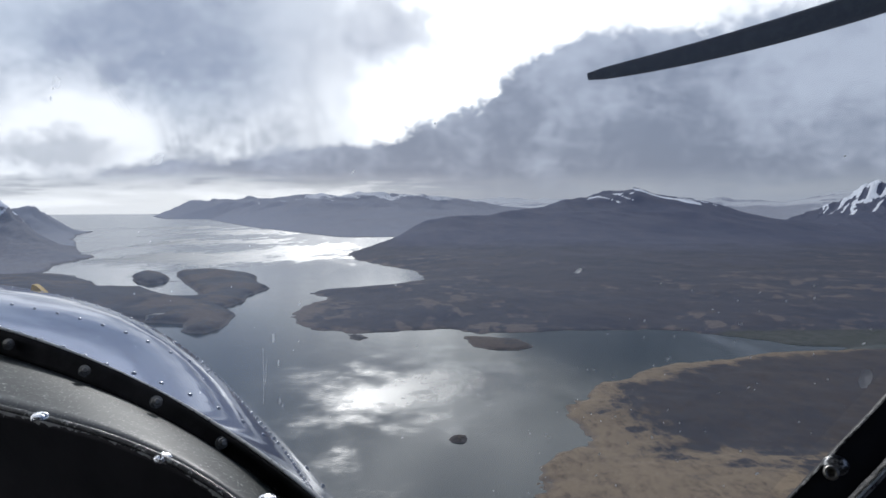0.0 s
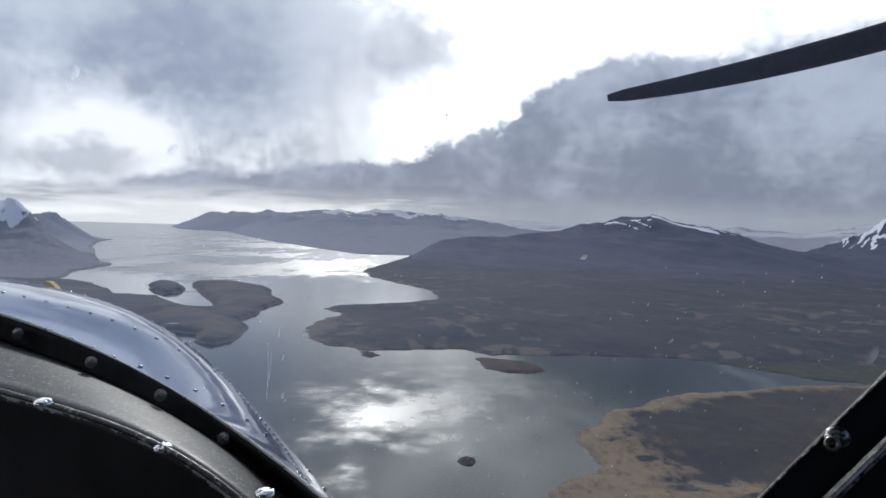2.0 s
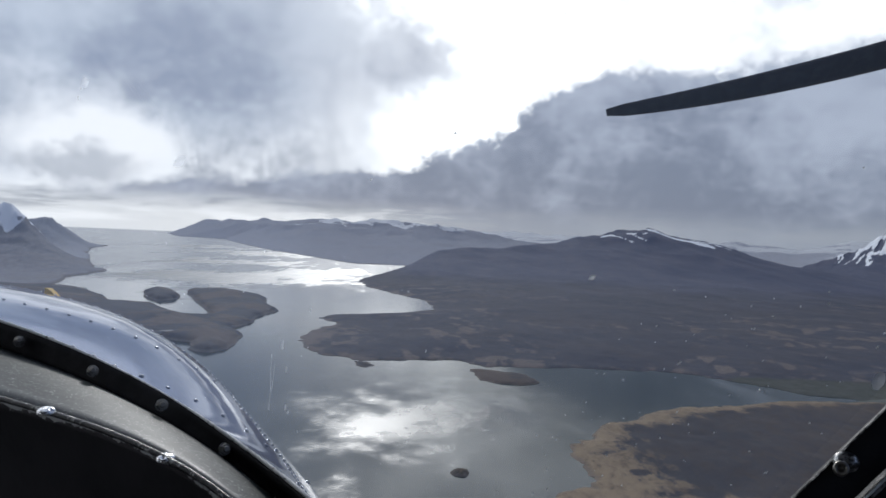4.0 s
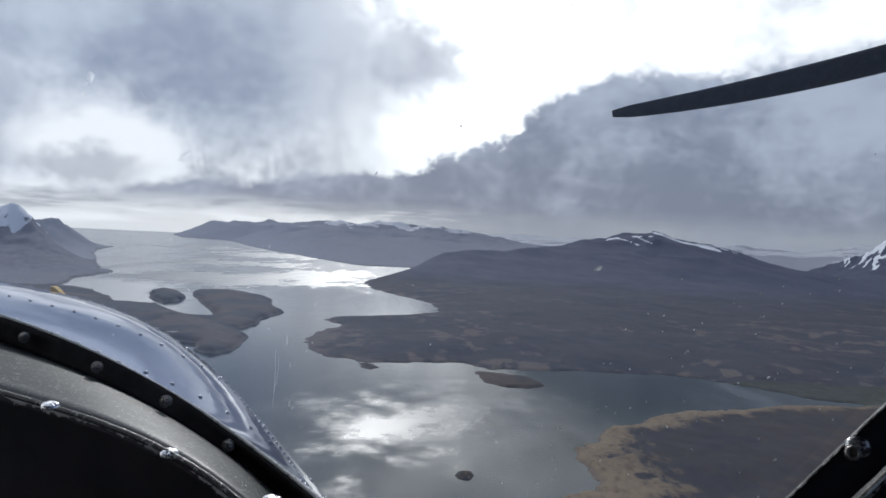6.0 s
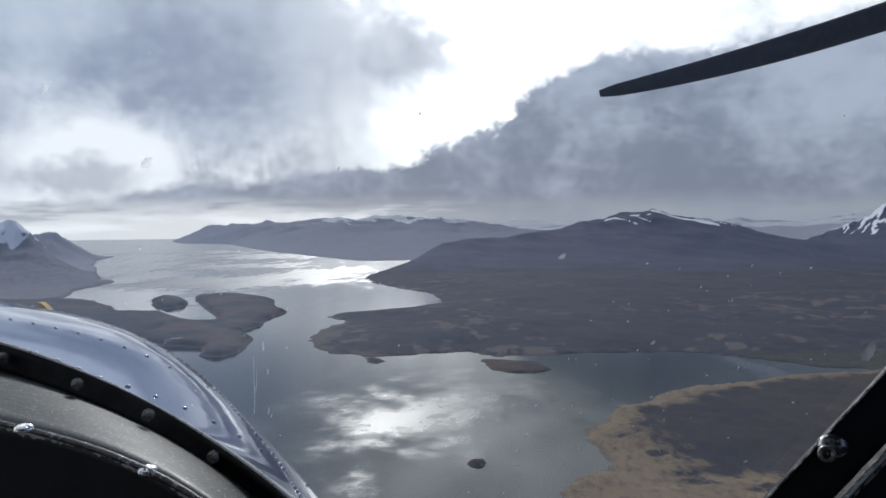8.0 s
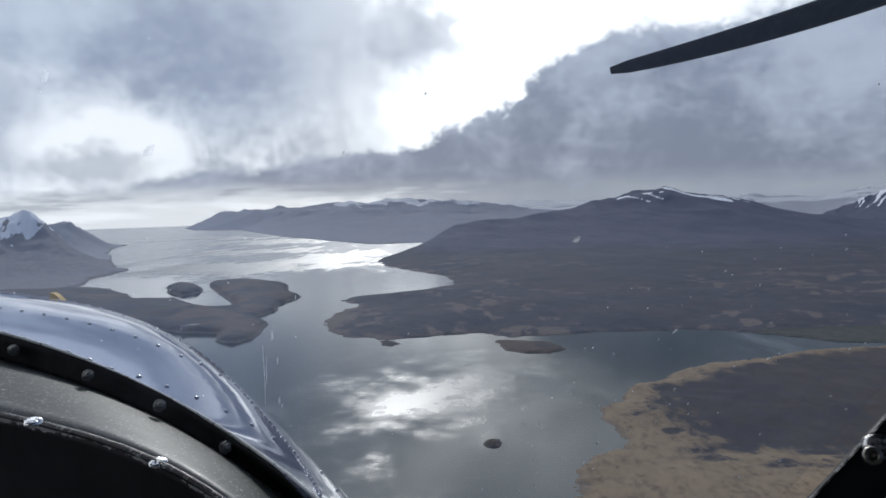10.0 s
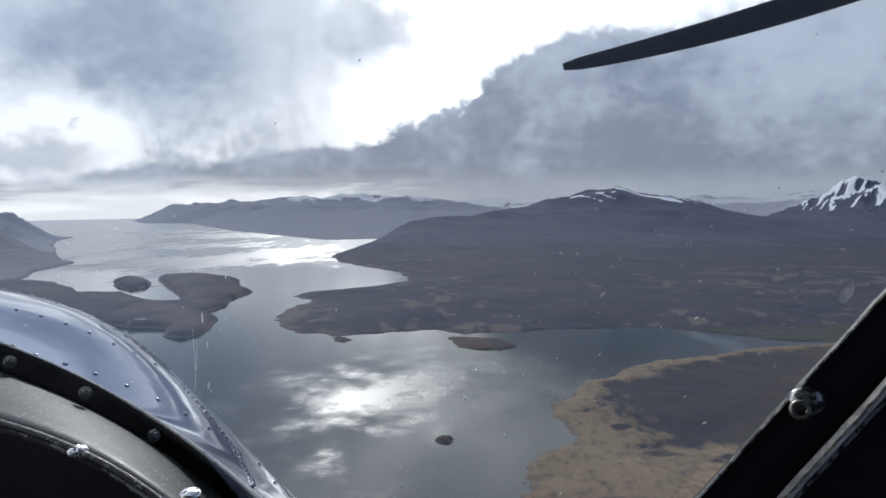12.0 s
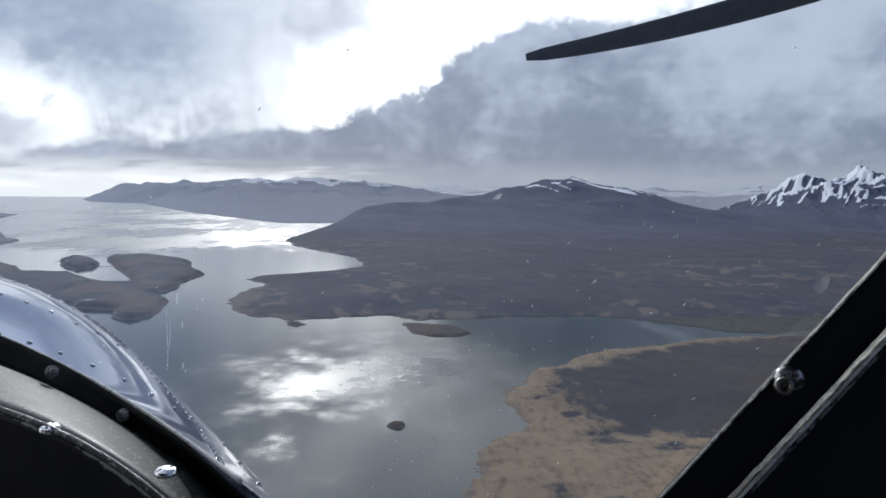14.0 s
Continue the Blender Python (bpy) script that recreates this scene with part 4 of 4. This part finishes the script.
def ring_mesh(name, prof, n, mat):
    """A turned piece: prof is (radius, height) from the rim inwards."""
    bm = bmesh.new()
    rings = [[bm.verts.new((r * math.cos(2 * math.pi * k / n), r * math.sin(2 * math.pi * k / n), h)) for k in range(n)] for r, h in prof]
    for a, b_ in zip(rings, rings[1:]):
        for k in range(n):
            bm.faces.new((a[k - 1], a[k], b_[k], b_[k - 1]))
    bm.faces.new(rings[-1])
    me = bpy.data.meshes.new(name)
    bm.to_mesh(me)
    bm.free()
    me.polygons.foreach_set("use_smooth", [True] * len(me.polygons))
    me.materials.append(mat)
    return me


# clamp screw that stands on the post: a worn boss, a socket-headed screw and its bracket
M_BOSS, nt, b = material("worn_boss_steel", 0.32, 0.75, (0.3, 0.3, 0.3))
wear = noise_at(nt, coords(nt), 420, 5, 0.65)
nt.links.new(blend(nt, wear.ss(0.42, 0.58), (0.75, 0.74, 0.73), (0.05, 0.05, 0.052)), b.inputs["Base Color"])
bump(nt, wear, b, 0.0004, 0.6)
BOSS = Vector((0.1053, 0.1842, -0.0502))
knob = new("clamp_boss", ring_mesh("clamp_boss", [(0.0030, -0.001), (0.0027, 0.0004), (0.0021, 0.0012), (0.0016, 0.0014)], 24, M_BOSS))
knob.parent = post
knob.matrix_basis = Matrix.Translation(BOSS + Vector((0.0007, 0, 0.0014))) @ pose(0, 0, 0, 62, 0, -20) @ Matrix.Diagonal((1.0, 0.8, 1, 1))
tip = new("screw_head", ring_mesh("screw_head", [(0.0018, 0), (0.0017, 0.0036), (0.0014, 0.0041), (0.0009, 0.0041), (0.0008, 0.0028)], 18, M_NUT))
tip.parent = post
tip.matrix_basis = Matrix.Translation(BOSS - PD * 0.0006) @ pose(0, 0, 0, 75, 0, -25)


# windscreen
def pane_at(u, v):
    if u < 0.55:
        k = u / 0.55 * 1.3 - 0.3
        q = bezier(TOP, k) + Vector((0, 0.006, 0.0))
    else:
        k = (u - 0.55) / 0.45
        q = (bezier(TOP, 1.0) + Vector((0, 0.006, 0))).lerp(Vector((0.045, 0.202, -0.12)), k)
    top = Vector((-0.75 + 1.36 * u, 0.60 - 0.40 * u, 0.5))
    return q.lerp(top, v)


pane = part("windscreen", sheet(pane_at, 40, 14, 0, 1, 0, 1), M_PANE, aircraft, "clear scratched windscreen with dusty specks and a blue haze film")
pane.visible_shadow = False

# chips, drops and scratches on the windscreen
M_CHIP = bpy.data.materials.new("pale_chip")
M_CHIP.use_nodes = True
nt = M_CHIP.node_tree
nt.nodes.clear()
frost = nt.nodes.new("ShaderNodeBsdfTranslucent")
nt.links.new(blend(nt, noise_at(nt, coords(nt), 500, 3, 0.6).ss(0.4, 0.6), (0.75, 0.77, 0.8), (0.95, 0.96, 0.98)), frost.inputs[0])
gloss = nt.nodes.new("ShaderNodeBsdfGlossy")
gloss.inputs["Roughness"].default_value = 0.2
mixed = nt.nodes.new("ShaderNodeMixShader")
mixed.inputs[0].default_value = 0.04
nt.links.new(frost.outputs[0], mixed.inputs[1])
nt.links.new(gloss.outputs[0], mixed.inputs[2])
nt.links.new(mixed.outputs[0], nt.nodes.new("ShaderNodeOutputMaterial").inputs[0])
M_SMEAR = bpy.data.materials.new("dried_water_mark")
M_SMEAR.use_nodes = True
nt = M_SMEAR.node_tree
nt.nodes.clear()
clear = nt.nodes.new("ShaderNodeBsdfTransparent")
film = nt.nodes.new("ShaderNodeBsdfTranslucent")
film.inputs[0].default_value = (0.85, 0.87, 0.9, 1)
mixed = nt.nodes.new("ShaderNodeMixShader")
link(nt, noise_at(nt, coords(nt), 400, 4, 0.6).ss(0.35, 0.7) * 0.3 + 0.38, mixed.inputs[0])
nt.links.new(clear.outputs[0], mixed.inputs[1])
nt.links.new(film.outputs[0], mixed.inputs[2])
nt.links.new(mixed.outputs[0], nt.nodes.new("ShaderNodeOutputMaterial").inputs[0])


def blot_mesh(name, mat, seed, sides=9, uneven=0.5):
    """A small flat drop with an uneven outline, slightly domed."""
    rnd = random.Random(seed)
    bm = bmesh.new()
    rim = [bm.verts.new((math.cos(a) * (0.7 + uneven * rnd.random()), math.sin(a) * (0.7 + uneven * rnd.random()), 0)) for a in (2 * math.pi * k / sides for k in range(sides))]
    mid = bm.verts.new((0.1, 0, 0.25))
    for k in range(sides):
        bm.faces.new((rim[k - 1], rim[k], mid))
    me = bpy.data.meshes.new(name)
    bm.to_mesh(me)
    bm.free()
    me.materials.append(mat)
    return me


CHIPS = [blot_mesh("chip", M_CHIP, k) for k in range(5)]
MARKS = [blot_mesh("water_mark", M_SMEAR, 20 + k, 14) for k in range(3)]


def stuck(name, me, u, v, size, long=1.0, spin=0.0):
    ob = on_surface(name, me, pane_at, u, v, pane, spin, 0.0004)
    ob.matrix_basis = ob.matrix_basis @ Matrix.Diagonal((size * long, size, size, 1))
    ob.visible_shadow = False


rnd = random.Random(7)
# larger chips: u, v, size, stretch, turn
for u, v, size, stretch_, turn in ((0.63, 0.32, 0.0008, 2.2, 40), (0.86, 0.2, 0.0013, 1.8, 15), (0.32, 0.40, 0.0014, 1.9, 60),
                                   (0.325, 0.412, 0.001, 1.5, 30), (0.695, 0.345, 0.0008, 1.3, 0), (0.935, 0.145, 0.0006, 1.6, 70),
                                   (0.58, 0.12, 0.0013, 2.0, 80), (0.61, 0.07, 0.0012, 1.5, 50), (0.60, 0.19, 0.0008, 2.0, 80)):
    stuck("chip", CHIPS[rnd.randrange(5)], u, v, size, stretch_, turn)
for k in range(95):          # fine spray near the post
    stuck("chip", CHIPS[k % 5], rnd.uniform(0.90, 1.0), rnd.uniform(0.03, 0.19), rnd.uniform(0.00014, 0.00036), rnd.uniform(1, 1.7), rnd.uniform(0, 180))
for k in range(70):          # stray specks over the pane
    stuck("chip", CHIPS[k % 5], rnd.uniform(0.25, 0.97), rnd.uniform(0.03, 0.6), rnd.uniform(0.0002, 0.0005), rnd.uniform(1, 2), rnd.uniform(0, 180))
stuck("water_mark", blot_mesh("water_mark", M_SMEAR, 31, 24, 0.12), 0.998, 0.1405, 0.0022, 1.8, 105)
for u, v, size, stretch_, turn in ((0.42, 0.34, 0.004, 2.2, 20), (0.33, 0.42, 0.004, 1.6, 30), (0.56, 0.15, 0.003, 1.5, 70), (0.60, 0.075, 0.003, 1.2, 10)):
    stuck("water_mark", MARKS[rnd.randrange(3)], u, v, size, stretch_, turn)


def scratch(u0, v0, u1, v1, r):
    bm = tube(lambda k: pane_at(u0 + (u1 - u0) * k, v0 + (v1 - v0) * k) - Vector((0, 0.0006, 0)), 0, 1, 8, r, 4)
    ob = part("scratch", bm, M_SMEAR, pane)
    ob.visible_shadow = False


scratch(0.543, 0.135, 0.553, 0.065, 0.00008)
scratch(0.549, 0.125, 0.553, 0.09, 0.00006)
for k in range(4):
    scratch(0.37 + 0.004 * k, 0.43, 0.39 + 0.006 * k, 0.385, 0.00009)

# propeller of the starboard engine, at rest
HUB = Vector((2.30, 3.0, 1.0))
prop = new("propeller")
prop.parent = aircraft
tagged(prop, "black three-bladed propeller")
prop.matrix_basis = Matrix.Translation(HUB)


def blade_mesh(length):
    bm = bmesh.new()
    rings, n = [], 26
    for i in range(n + 1):
        s = i / n
        r = 0.10 + (length - 0.10) * s
        chord = 0.04 + 0.15 * (1 - s) ** 0.75 * min(1.0, 0.35 + s * 2.2)
        if s > 0.97:
            chord *= 1 - (s - 0.97) * 9
        thick = 0.035 * (1 - s) + 0.006
        tw = radians(58 - 22 * s)
        sweep = -0.10 * s ** 2.5
        ring = []
        for k in range(12):
            a = 2 * math.pi * k / 12
            cx, cy = chord / 2 * math.cos(a), thick / 2 * math.sin(a)
            ring.append(bm.verts.new((r, cx * math.sin(tw) + cy * math.cos(tw), cx * math.cos(tw) - cy * math.sin(tw) + sweep)))
        rings.append(ring)
    for a, b_ in zip(rings, rings[1:]):
        for k in range(12):
            bm.faces.new((a[k - 1], a[k], b_[k], b_[k - 1]))
    bm.faces.new(rings[0])
    bm.faces.new(rings[-1][::-1])
    bmesh.ops.recalc_face_normals(bm, faces=bm.faces)
    me = bpy.data.meshes.new("blade")
    bm.to_mesh(me)
    bm.free()
    me.polygons.foreach_set("use_smooth", [True] * len(me.polygons))
    me.materials.append(M_BLADE)
    return me


BLADE = blade_mesh(1.80)
for k in range(3):
    b_ = new("blade", BLADE)
    b_.parent = prop
    b_.matrix_basis = pose(0, 0, 0, 0, 161.0 + 120 * k, 0)
hub = new("hub", dome_mesh("hub", 0.16, 0.22, M_BLADE, 6, 24))
hub.parent = prop
hub.matrix_basis = pose(0, 0, 0, -90, 0, 0)

# unseen cabin shell behind and above the eye, added to shade the cockpit
bm = bmesh.new()
def wall(a, b_, c, d):
    bm.faces.new([bm.verts.new(v) for v in (a, b_, c, d)])
X0, X1, Y0, Y1, Z0, Z1 = -1.5, 0.42, -1.3, 0.22, -0.9, 0.52
wall((X0, Y0, Z1), (X1, Y0, Z1), (X1, Y1, Z1), (X0, 0.55, Z1))
wall((X0, Y0, Z0), (X1, Y0, Z0), (X1, 0.5, Z0), (X0, 0.5, Z0))
wall((X0, Y0, Z0), (X1, Y0, Z0), (X1, Y0, Z1), (X0, Y0, Z1))
for side_x, y_end in ((X0, 0.5), (X1, 0.2)):          # side walls, with gaps left to let light onto the post
    wall((side_x, Y0, Z0), (side_x, y_end, Z0), (side_x, y_end, -0.12), (side_x, Y0, -0.12))
    wall((side_x, Y0, 0.34), (side_x, y_end, 0.34), (side_x, y_end, Z1), (side_x, Y0, Z1))
thicken(part("unseen_cabin_shell", bm, M_CABIN, aircraft, "unseen cabin shell, added to shade the cockpit", False), 0.03)
